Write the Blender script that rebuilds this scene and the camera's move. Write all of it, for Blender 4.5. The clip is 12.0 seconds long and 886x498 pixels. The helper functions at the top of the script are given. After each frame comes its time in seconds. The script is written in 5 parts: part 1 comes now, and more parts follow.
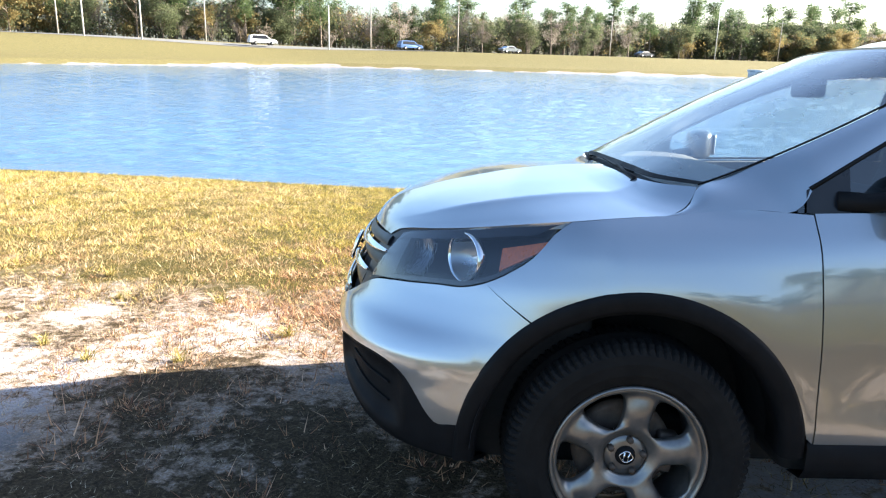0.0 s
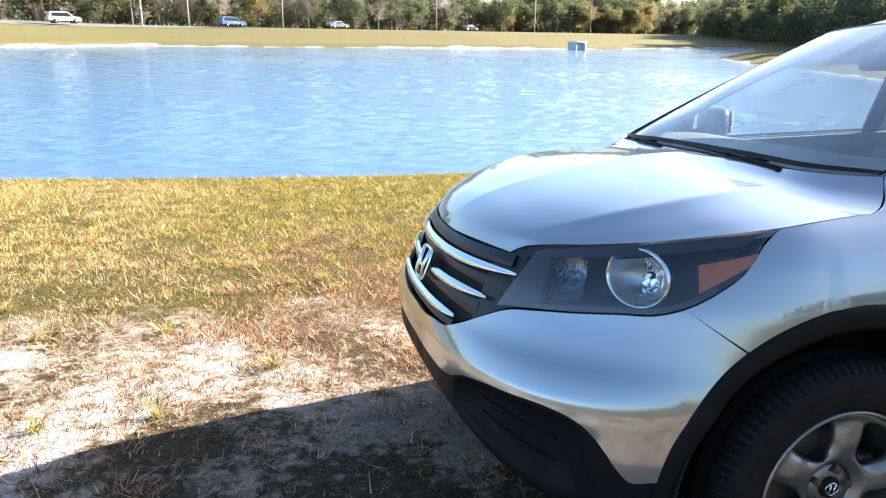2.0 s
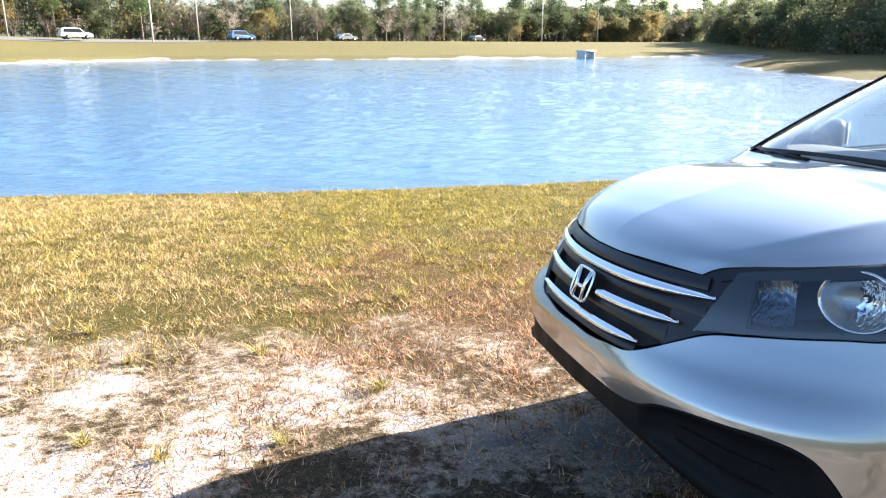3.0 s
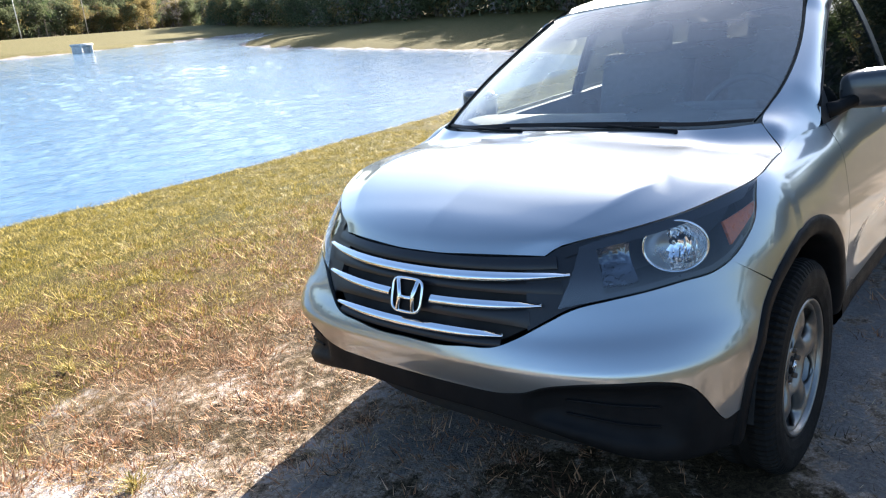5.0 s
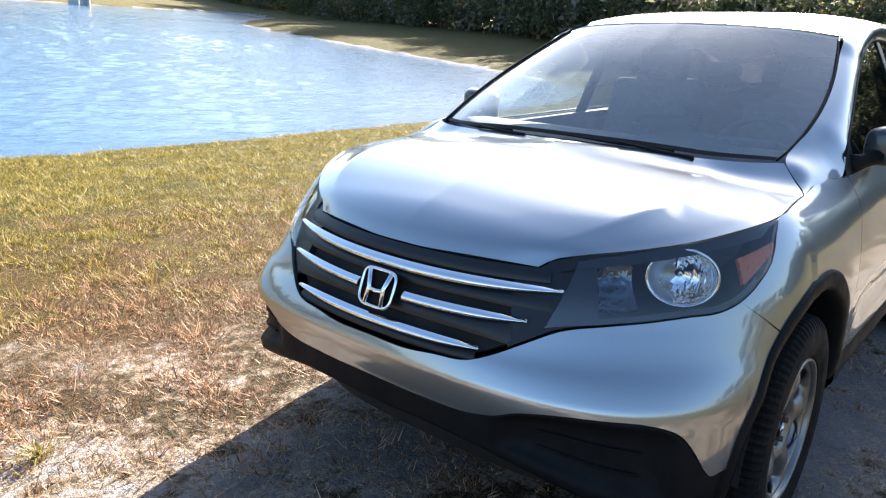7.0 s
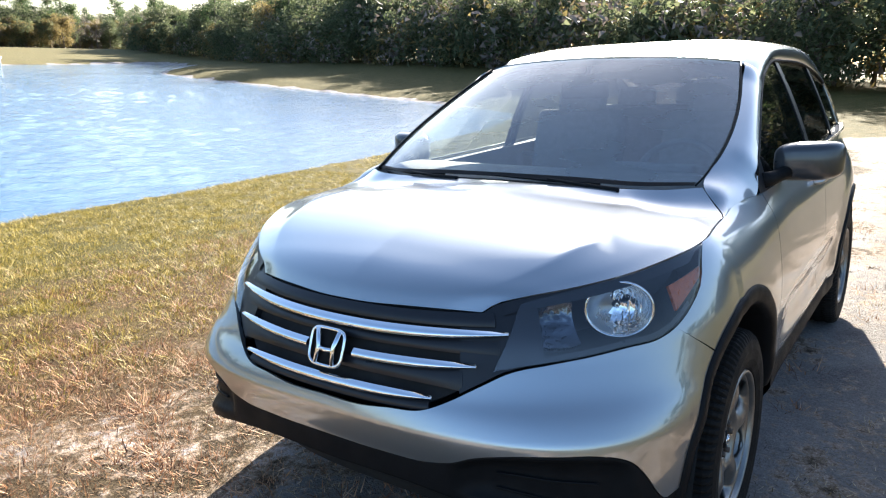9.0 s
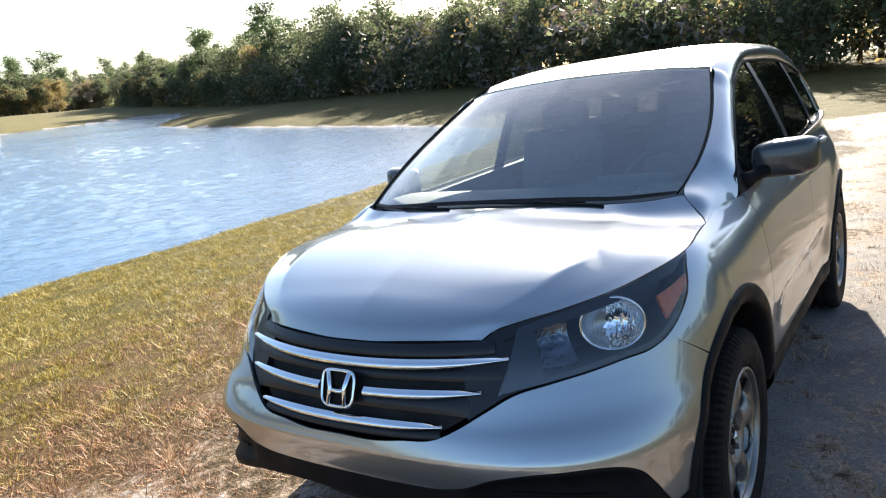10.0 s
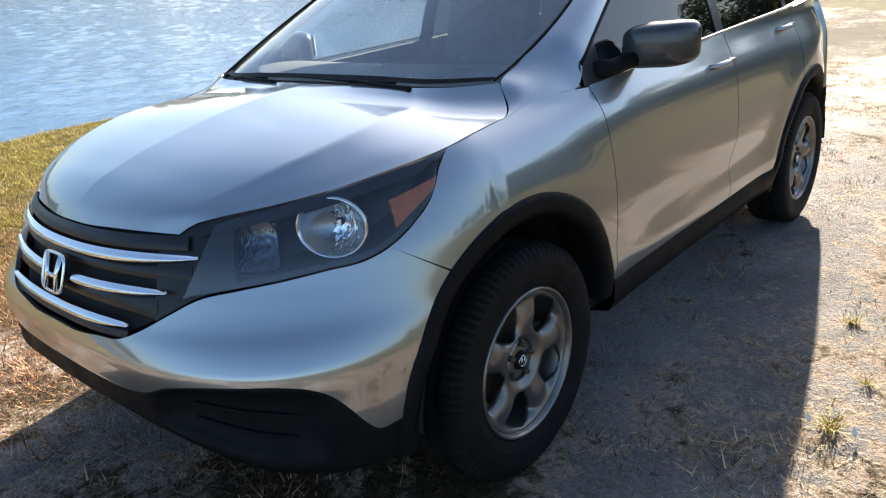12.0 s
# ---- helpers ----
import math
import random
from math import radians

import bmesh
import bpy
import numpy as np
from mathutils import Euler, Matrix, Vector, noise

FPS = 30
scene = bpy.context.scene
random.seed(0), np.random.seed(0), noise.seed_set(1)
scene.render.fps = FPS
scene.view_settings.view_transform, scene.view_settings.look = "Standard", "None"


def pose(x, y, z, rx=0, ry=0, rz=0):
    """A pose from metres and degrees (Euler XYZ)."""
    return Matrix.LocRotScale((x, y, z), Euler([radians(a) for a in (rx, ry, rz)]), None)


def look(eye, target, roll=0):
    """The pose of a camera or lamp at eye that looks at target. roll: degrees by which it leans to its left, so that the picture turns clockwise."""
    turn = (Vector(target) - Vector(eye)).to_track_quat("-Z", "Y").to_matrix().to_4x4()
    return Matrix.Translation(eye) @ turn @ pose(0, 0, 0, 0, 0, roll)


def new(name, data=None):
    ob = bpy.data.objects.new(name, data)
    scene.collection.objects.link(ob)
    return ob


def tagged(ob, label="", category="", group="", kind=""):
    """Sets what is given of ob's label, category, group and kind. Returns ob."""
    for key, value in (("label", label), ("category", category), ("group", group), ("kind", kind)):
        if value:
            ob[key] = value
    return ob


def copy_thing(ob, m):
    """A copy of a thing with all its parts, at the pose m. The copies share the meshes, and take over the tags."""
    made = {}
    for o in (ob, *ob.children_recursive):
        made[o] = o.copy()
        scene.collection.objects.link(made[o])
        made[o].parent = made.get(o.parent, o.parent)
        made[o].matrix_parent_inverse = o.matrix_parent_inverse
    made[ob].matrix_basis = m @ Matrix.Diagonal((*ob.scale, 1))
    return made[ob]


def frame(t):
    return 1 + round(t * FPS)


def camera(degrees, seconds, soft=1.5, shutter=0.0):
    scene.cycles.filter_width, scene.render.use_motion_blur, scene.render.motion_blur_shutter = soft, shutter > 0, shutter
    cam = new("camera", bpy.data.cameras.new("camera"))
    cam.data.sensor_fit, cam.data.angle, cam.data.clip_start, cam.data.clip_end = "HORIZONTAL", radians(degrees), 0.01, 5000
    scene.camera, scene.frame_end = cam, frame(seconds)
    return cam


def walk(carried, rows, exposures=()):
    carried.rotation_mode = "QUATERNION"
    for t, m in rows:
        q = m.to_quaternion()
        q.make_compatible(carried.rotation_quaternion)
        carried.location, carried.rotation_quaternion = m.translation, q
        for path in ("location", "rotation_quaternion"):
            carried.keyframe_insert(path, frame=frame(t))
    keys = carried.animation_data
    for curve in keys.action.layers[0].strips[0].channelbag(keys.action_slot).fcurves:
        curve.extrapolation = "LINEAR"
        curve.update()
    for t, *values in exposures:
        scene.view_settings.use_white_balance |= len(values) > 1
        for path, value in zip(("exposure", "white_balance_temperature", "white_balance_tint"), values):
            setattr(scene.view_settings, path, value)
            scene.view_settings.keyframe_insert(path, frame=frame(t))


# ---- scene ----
# ---- camera ----
cam = camera(62.9, 12.0, soft=1.2)
# the car park slopes down to the pond: everything near the car leans with it
SLOPE = pose(0, 0, 0, -3.0, 0.6, 0)
PATH = [
    (0, (-0.571, -2.758, 1.337), (-0.546, -0.802, 0.922), 2.23),
    (0.3, (-0.615, -2.679, 1.338), (-0.582, -0.728, 0.897), 2.74),
    (0.5, (-0.7, -2.656, 1.333), (-0.574, -0.711, 0.885), 2.29),
    (0.8, (-0.861, -2.629, 1.333), (-0.535, -0.72, 0.835), -1.43),
    (1, (-0.969, -2.585, 1.348), (-0.544, -0.723, 0.753), -1.76),
    (1.3, (-1.141, -2.506, 1.351), (-0.696, -0.626, 0.834), -2.91),
    (1.5, (-1.194, -2.423, 1.353), (-0.924, -0.513, 0.825), -3.72),
    (1.8, (-1.291, -2.271, 1.344), (-0.832, -0.377, 0.896), 0.77),
    (2, (-1.344, -2.212, 1.346), (-0.884, -0.322, 0.88), 0.69),
    (2.3, (-1.419, -2.163, 1.372), (-1.025, -0.261, 0.894), -1.09),
    (2.5, (-1.51, -2.148, 1.378), (-1.105, -0.233, 0.968), -0.71),
    (2.7, (-1.633, -2.115, 1.354), (-1.218, -0.206, 0.928), -0.09),
    (4.3, (-2.134, -1.579, 1.432), (-1.155, 0.095, 0.942), -3.57),
    (4.5, (-2.21, -1.562, 1.416), (-1.025, -0.046, 0.871), -2.42),
    (4.8, (-2.309, -1.479, 1.467), (-0.905, -0.182, 0.878), -5.46),
    (5, (-2.315, -1.469, 1.477), (-0.886, -0.182, 0.93), -6.46),
    (5.3, (-2.33, -1.434, 1.412), (-0.833, -0.209, 0.902), -3.43),
    (5.5, (-2.332, -1.392, 1.414), (-0.852, -0.177, 0.837), 0.38),
    (5.8, (-2.266, -1.375, 1.388), (-0.894, -0.029, 0.835), 1.00),
    (6, (-2.222, -1.363, 1.371), (-0.808, -0.064, 0.813), 0.28),
    (6.3, (-2.208, -1.334, 1.368), (-0.729, -0.094, 0.845), 1.25),
    (6.5, (-2.2, -1.315, 1.366), (-0.727, -0.081, 0.812), 2.49),
    (6.8, (-2.192, -1.308, 1.371), (-0.724, -0.069, 0.814), 2.29),
    (7, (-2.186, -1.304, 1.374), (-0.694, -0.077, 0.856), 3.02),
    (7.2, (-2.197, -1.293, 1.385), (-0.657, -0.115, 0.892), 2.21),
    (7.5, (-2.212, -1.277, 1.402), (-0.58, -0.191, 1.007), 2.47),
    (7.7, (-2.201, -1.28, 1.411), (-0.536, -0.25, 1.002), 1.27),
    (9.3, (-2.214, -1.351, 1.443), (-0.623, -0.214, 1.022), -1.67),
    (9.5, (-2.224, -1.373, 1.453), (-0.63, -0.221, 1.09), -2.41),
    (9.7, (-2.249, -1.389, 1.488), (-0.609, -0.278, 1.209), -4.38),
    (10, (-2.252, -1.404, 1.495), (-0.65, -0.268, 1.115), -7.41),
    (10.2, (-2.237, -1.467, 1.472), (-0.594, -0.432, 0.992), -5.75),
    (10.5, (-2.215, -1.561, 1.438), (-0.615, -0.545, 0.799), -5.04),
    (10.8, (-2.101, -1.734, 1.429), (-0.651, -0.565, 0.702), -5.11),
    (11, (-2.041, -1.8, 1.418), (-0.586, -0.643, 0.681), -5.55),
    (11.3, (-1.903, -1.851, 1.417), (-0.402, -0.775, 0.65), -5.37),
    (11.5, (-1.803, -1.872, 1.395), (-0.275, -0.777, 0.713), -4.51),
    (11.8, (-1.629, -1.912, 1.395), (-0.19, -0.702, 0.713), -5.19),
    (12, (-1.512, -1.939, 1.394), (-0.116, -0.687, 0.699), -4.67),
]
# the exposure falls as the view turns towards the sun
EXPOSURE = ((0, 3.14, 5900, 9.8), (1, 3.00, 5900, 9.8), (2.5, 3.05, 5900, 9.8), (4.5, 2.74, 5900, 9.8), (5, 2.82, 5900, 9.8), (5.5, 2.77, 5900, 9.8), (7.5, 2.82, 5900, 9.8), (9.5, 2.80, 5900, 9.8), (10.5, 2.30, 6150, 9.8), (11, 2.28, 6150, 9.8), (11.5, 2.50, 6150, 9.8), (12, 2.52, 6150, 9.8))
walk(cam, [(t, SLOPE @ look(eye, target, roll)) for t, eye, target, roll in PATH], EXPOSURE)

# ---- daylight ----
TO_SUN = (SLOPE.to_3x3() @ Vector((2.4, 0.66, 1.0))).normalized()
world = bpy.data.worlds.new("sky")
scene.world = world
world.use_nodes = True
wn = world.node_tree.nodes
sky = wn.new("ShaderNodeTexSky")
sky.sky_type, sky.sun_disc = "NISHITA", False
sky.sun_elevation = math.asin(TO_SUN.z)
sky.sun_rotation = math.atan2(TO_SUN.x, TO_SUN.y)
sky.air_density, sky.dust_density, sky.ozone_density = 1.0, 2.0, 2.0
wn["Background"].inputs["Strength"].default_value = 0.053
world.node_tree.links.new(sky.outputs["Color"], wn["Background"].inputs["Color"])
sun_data = bpy.data.lights.new("sun", "SUN")
sun_data.energy, sun_data.angle, sun_data.color = 5.0, radians(0.55), (1.0, 0.87, 0.68)
sun_lamp = new("sun", sun_data)
sun_lamp.matrix_world = look(TO_SUN * 60, (0, 0, 0))


# ---- materials ----
def hexless(c):
    return (*c, 1.0)


class Mat:
    """A node material built up step by step."""

    def __init__(self, name, color=(0.5, 0.5, 0.5), rough=0.6, metal=0.0):
        self.m = bpy.data.materials.new(name)
        self.m.use_nodes = True
        self.n, self.l = self.m.node_tree.nodes, self.m.node_tree.links
        self.b = self.n["Principled BSDF"]
        self.set("Base Color", hexless(color))
        self.set("Roughness", rough)
        self.set("Metallic", metal)
        self.coord = None

    def set(self, key, value):
        self.b.inputs[key].default_value = value
        return self

    def node(self, kind, **keys):
        nd = self.n.new(kind)
        for k, v in keys.items():
            nd.inputs[k].default_value = v
        return nd

    def where(self, space="Object", scale=(1, 1, 1)):
        nd = self.n.new("ShaderNodeTexCoord")
        mp = self.n.new("ShaderNodeMapping")
        mp.inputs["Scale"].default_value = scale
        self.l.new(nd.outputs[space], mp.inputs["Vector"])
        return mp.outputs["Vector"]

    def noise(self, scale, detail=4.0, rough=0.55, stretch=(1, 1, 1), space="Object", distort=0.0):
        nd = self.node("ShaderNodeTexNoise", Scale=scale, Detail=detail, Roughness=rough, Distortion=distort)
        self.l.new(self.where(space, stretch), nd.inputs["Vector"])
        return nd.outputs["Fac"]

    def ramp(self, fac, stops):
        nd = self.n.new("ShaderNodeValToRGB")
        els = nd.color_ramp.elements
        while len(els) < len(stops):
            els.new(0.5)
        for el, (p, c) in zip(els, stops):
            el.position = p
            el.color = hexless(c) if hasattr(c, "__len__") else (c, c, c, 1)
        self.l.new(fac, nd.inputs["Fac"])
        return nd.outputs["Color"]

    def mix(self, fac, a, b, mode="MIX"):
        nd = self.n.new("ShaderNodeMix")
        nd.data_type, nd.blend_type = "RGBA", mode
        for key, v in ((0, fac), (6, a), (7, b)):
            if isinstance(v, (int, float)):
                nd.inputs[key].default_value = v
            elif isinstance(v, tuple):
                nd.inputs[key].default_value = hexless(v)
            else:
                self.l.new(v, nd.inputs[key])
        return nd.outputs[2]

    def to(self, key, out):
        self.l.new(out, self.b.inputs[key])
        return self

    def bump(self, height, strength=0.3, distance=0.01):
        nd = self.node("ShaderNodeBump", Strength=strength, Distance=distance)
        self.l.new(height, nd.inputs["Height"])
        self.l.new(nd.outputs["Normal"], self.b.inputs["Normal"])
        return self

    def random(self, which="Random"):
        nd = self.n.new("ShaderNodeObjectInfo")
        return nd.outputs[which]

    def island(self):
        nd = self.n.new("ShaderNodeNewGeometry")
        return nd.outputs["Random Per Island"]


def leaf_mat(name, stops, trans=0.35, rough=0.6, sheen=0.12):
    m = Mat(name, stops[0][1], rough).set("Specular IOR Level", sheen)
    m.to("Base Color", m.ramp(m.island(), stops))
    m.set("Transmission Weight", 0.0)
    t = m.n.new("ShaderNodeBsdfTranslucent")
    m.l.new(m.ramp(m.island(), stops), t.inputs["Color"])
    mx = m.node("ShaderNodeMixShader", Fac=trans)
    out = m.n["Material Output"]
    m.l.new(m.b.outputs["BSDF"], mx.inputs[1])
    m.l.new(t.outputs["BSDF"], mx.inputs[2])
    m.l.new(mx.outputs["Shader"], out.inputs["Surface"])
    return m.m


def ground_material():
    m = Mat("sand_and_turf", (0.5, 0.43, 0.33), 0.95).set("Specular IOR Level", 0.08)
    big = m.noise(0.55, 5, 0.6)
    mid = m.noise(2.6, 6, 0.65)
    fine = m.noise(60, 4, 0.7)
    grit = m.noise(14, 5, 0.7)
    sand = m.mix(0.55, m.ramp(fine, ((0.3, (0.25, 0.23, 0.218)), (0.7, (0.435, 0.408, 0.405)))), m.ramp(mid, ((0.3, (0.22, 0.2, 0.188)), (0.65, (0.435, 0.408, 0.405)))))
    # grey-brown trodden ground, also the tone of the shade painted round the nose
    soil_shade = m.ramp(m.mix(0.5, mid, fine), ((0.35, (0.068, 0.061, 0.055)), (0.65, (0.185, 0.17, 0.155))))
    litter = m.ramp(m.noise(38, 5, 0.75, distort=1.5), ((0.3, (0.012, 0.009, 0.006)), (0.46, (0.036, 0.026, 0.015)), (0.62, (0.085, 0.062, 0.034)), (0.8, (0.3, 0.235, 0.145))))
    blades = m.noise(34, 6, 0.75, distort=0.8)
    clump = m.noise(3.2, 6, 0.7)
    turf = m.mix(0.5, m.ramp(blades, ((0.32, (0.012, 0.011, 0.004)), (0.5, (0.05, 0.042, 0.012)), (0.7, (0.15, 0.115, 0.045)))),
                 m.ramp(clump, ((0.3, (0.035, 0.038, 0.007)), (0.5, (0.08, 0.068, 0.014)), (0.7, (0.17, 0.125, 0.045)))))
    rust = m.ramp(blades, ((0.3, (0.018, 0.01, 0.006)), (0.5, (0.075, 0.042, 0.02)), (0.7, (0.2, 0.125, 0.065))))
    attr = m.n.new("ShaderNodeAttribute")
    attr.attribute_name = "cover"
    sep = m.n.new("ShaderNodeSeparateColor")
    m.l.new(attr.outputs["Color"], sep.inputs["Color"])

    def patch(level, fac, width):
        """1 where the noise lies under the level of cover."""
        nd = m.n.new("ShaderNodeMath")
        nd.operation = "SUBTRACT"
        m.l.new(level, nd.inputs[0])
        m.l.new(fac, nd.inputs[1])
        return m.ramp(nd.outputs[0], ((0.0, 0.0), (width, 1.0)))

    sand = m.mix(attr.outputs["Alpha"], sand, soil_shade)
    cluster = m.mix(0.45, m.noise(1.6, 6, 0.65), grit)
    lit = patch(sep.outputs["Red"], cluster, 0.06)
    deep = m.n.new("ShaderNodeMath")
    deep.operation = "SUBTRACT"
    deep.inputs[1].default_value = 0.05
    m.l.new(sep.outputs["Red"], deep.inputs[0])
    core = patch(deep.outputs[0], cluster, 0.08)
    gr = patch(sep.outputs["Green"], m.mix(0.45, big, mid), 0.12)
    straw = m.ramp(m.noise(46, 5, 0.75, distort=1.2), ((0.3, (0.08, 0.056, 0.026)), (0.5, (0.26, 0.195, 0.145)), (0.72, (0.47, 0.41, 0.35))))
    col = m.mix(core, m.mix(lit, sand, straw), litter)
    turf = m.mix(attr.outputs["Alpha"], turf, m.ramp(m.mix(0.5, clump, blades), ((0.3, (0.11, 0.098, 0.045)), (0.7, (0.27, 0.24, 0.125)))))
    col = m.mix(gr, col, m.mix(patch(sep.outputs["Blue"], m.mix(0.4, m.noise(0.9, 5, 0.65), clump), 0.25), turf, rust))
    m.to("Base Color", col)
    m.bump(m.mix(gr, m.mix(0.5, grit, fine), blades), 0.9, 0.035)
    return m.m


def water_material():
    m = Mat("pond_water", (0.062, 0.125, 0.225), 0.05)
    m.set("IOR", 1.333)
    m.bump(m.noise(4.5, 4, 0.65, (1.0, 2.2, 1), distort=0.5), 0.8, 0.03)
    return m.m


GROUND, WATER_M = ground_material(), water_material()
BARK = Mat("bark", (0.12, 0.09, 0.065), 0.9)
BARK.to("Base Color", BARK.ramp(BARK.noise(6, 5, 0.6, (1, 1, 0.25)), ((0.3, (0.06, 0.045, 0.035)), (0.7, (0.2, 0.16, 0.12)))))
BARK = BARK.m
LEAF_DARK = leaf_mat("oak_leaves", ((0.0, (0.045, 0.06, 0.03)), (0.5, (0.1, 0.12, 0.06)), (1.0, (0.18, 0.19, 0.105))), 0.5)
LEAF_PINE = leaf_mat("pine_needles", ((0.0, (0.03, 0.055, 0.024)), (0.6, (0.075, 0.11, 0.045)), (1.0, (0.13, 0.15, 0.065))), 0.5)
LEAF_DRY = leaf_mat("autumn_leaves", ((0.0, (0.09, 0.075, 0.03)), (0.5, (0.19, 0.15, 0.06)), (1.0, (0.3, 0.23, 0.1))), 0.5)
LEAF_GREY = leaf_mat("bare_twigs", ((0.0, (0.11, 0.09, 0.075)), (0.6, (0.2, 0.165, 0.14)), (1.0, (0.3, 0.25, 0.21))), 0.2)


# ---- mesh helpers ----
def mesh_ob(name, verts, faces, material, parent=None, label="", smooth=False):
    """A mesh object from points and faces, at top level or as a part."""
    me = bpy.data.meshes.new(name)
    me.from_pydata([tuple(v) for v in verts], [], [tuple(f) for f in faces])
    if material:
        me.materials.append(material)
    if smooth:
        me.shade_smooth()
    me.update()
    ob = new(name, me)
    if parent:
        ob.parent = parent
    if label:
        ob["label"] = label
    return ob


def part(name, bm, material, parent, label="", smooth=True):
    me = bpy.data.meshes.new(name)
    bm.normal_update()
    bm.to_mesh(me)
    bm.free()
    if material:
        me.materials.append(material)
    if smooth:
        me.shade_smooth()
    ob = new(name, me)
    if parent:
        ob.parent = parent
    if label:
        ob["label"] = label
    return ob


def tris_ob(name, pts, material, parent=None, quads=False):
    """Many loose triangles (or quads) from an array of shape (n, 3 or 4, 3)."""
    n, k = pts.shape[:2]
    me = bpy.data.meshes.new(name)
    me.vertices.add(n * k)
    me.vertices.foreach_set("co", np.ascontiguousarray(pts, dtype=np.float32).ravel())
    me.loops.add(n * k)
    me.loops.foreach_set("vertex_index", np.arange(n * k, dtype=np.int32))
    me.polygons.add(n)
    me.polygons.foreach_set("loop_start", np.arange(0, n * k, k, dtype=np.int32))
    me.update(calc_edges=True)
    me.materials.append(material)
    ob = new(name, me)
    if parent:
        ob.parent = parent
    return ob


def smooth01(a, b, v):
    t = np.clip((v - a) / (b - a), 0, 1)
    return t * t * (3 - 2 * t)


# ---- the land ----
WATER = -0.47
SHORE = np.array([(-95, 30), (-60, 16.5), (-30, 11.6), (-15, 9.7), (-7.4, 8.9), (-4, 8.45), (-1, 8.05), (1.7, 7.9), (4, 7.95), (9.3, 8.45),
                  (16, 9.8), (22, 12.0), (25, 18), (29.5, 31), (35.5, 48), (42.3, 63.2), (49, 72), (72, 98), (82, 121), (70, 117), (41, 103),
                  (16, 100), (-16, 97), (-42, 69), (-75, 46)], float)


def shore_distance(x, y):
    """Metres from the waterline: plus on land, minus on the pond."""
    p = np.stack([x, y], -1)
    best = np.full(x.shape, 1e9)
    inside = np.zeros(x.shape, bool)
    for a, b in zip(SHORE, np.roll(SHORE, -1, 0)):
        ab = b - a
        t = np.clip(((p - a) @ ab) / (ab @ ab), 0, 1)
        q = a + t[..., None] * ab
        best = np.minimum(best, np.hypot(*(np.moveaxis(p - q, -1, 0))))
        cross = (a[1] > p[..., 1]) != (b[1] > p[..., 1])
        dy = b[1] - a[1]
        xi = a[0] + (p[..., 1] - a[1]) * (ab[0] / (dy if abs(dy) > 1e-9 else 1e-9))
        inside ^= cross & (p[..., 0] < xi)
    return np.where(inside, -best, best)


def land(x, y):
    """Height of the ground."""
    x, y = np.asarray(x, float), np.asarray(y, float)
    sd = shore_distance(x, y)
    plane = -math.tan(radians(3.0)) * y - math.tan(radians(0.6)) * x
    # away from the car the slope eases off
    far_out = smooth01(6, 30, np.hypot(x, np.minimum(y, 0)))
    plane = plane * (1 - far_out) + far_out * (0.25 - 0.012 * np.clip(y, -60, 30) + 0.35 * smooth01(20, 60, np.abs(x)))
    w = smooth01(0.0, 3.0, sd)
    near = (1 - w) * (WATER + 0.055 * sd) + w * plane
    rise = 2.65 + 0.9 * smooth01(-10, -60, x)
    far = WATER + 0.55 * smooth01(0, 3.0, sd) + (rise - 0.55) * smooth01(1.0, 44, sd) * 0.98
    side = WATER + 0.25 * smooth01(0, 2, sd) + 1.5 * smooth01(0.5, 25, sd)
    k_far = smooth01(28, 60, y)
    k_side = smooth01(14, 26, x) * smooth01(9, 18, y)
    h = near * (1 - k_side) + side * k_side
    h = h * (1 - k_far) + far * k_far
    h = np.where(sd < 0, WATER - 0.9 * smooth01(0, -5, sd) - 0.02, h)
    return h


def axis_steps(lo, hi, near_lo, near_hi, fine, grow):
    vals, v, st = list(np.arange(near_lo, near_hi, fine)), near_hi, fine
    while v < hi:
        vals.append(v)
        st *= grow
        v += min(st, 40)
    vals.append(hi)
    v, st = near_lo - fine, fine
    while v > lo:
        vals.append(v)
        st *= grow
        v -= min(st, 40)
    vals.append(lo)
    return np.array(sorted(vals))


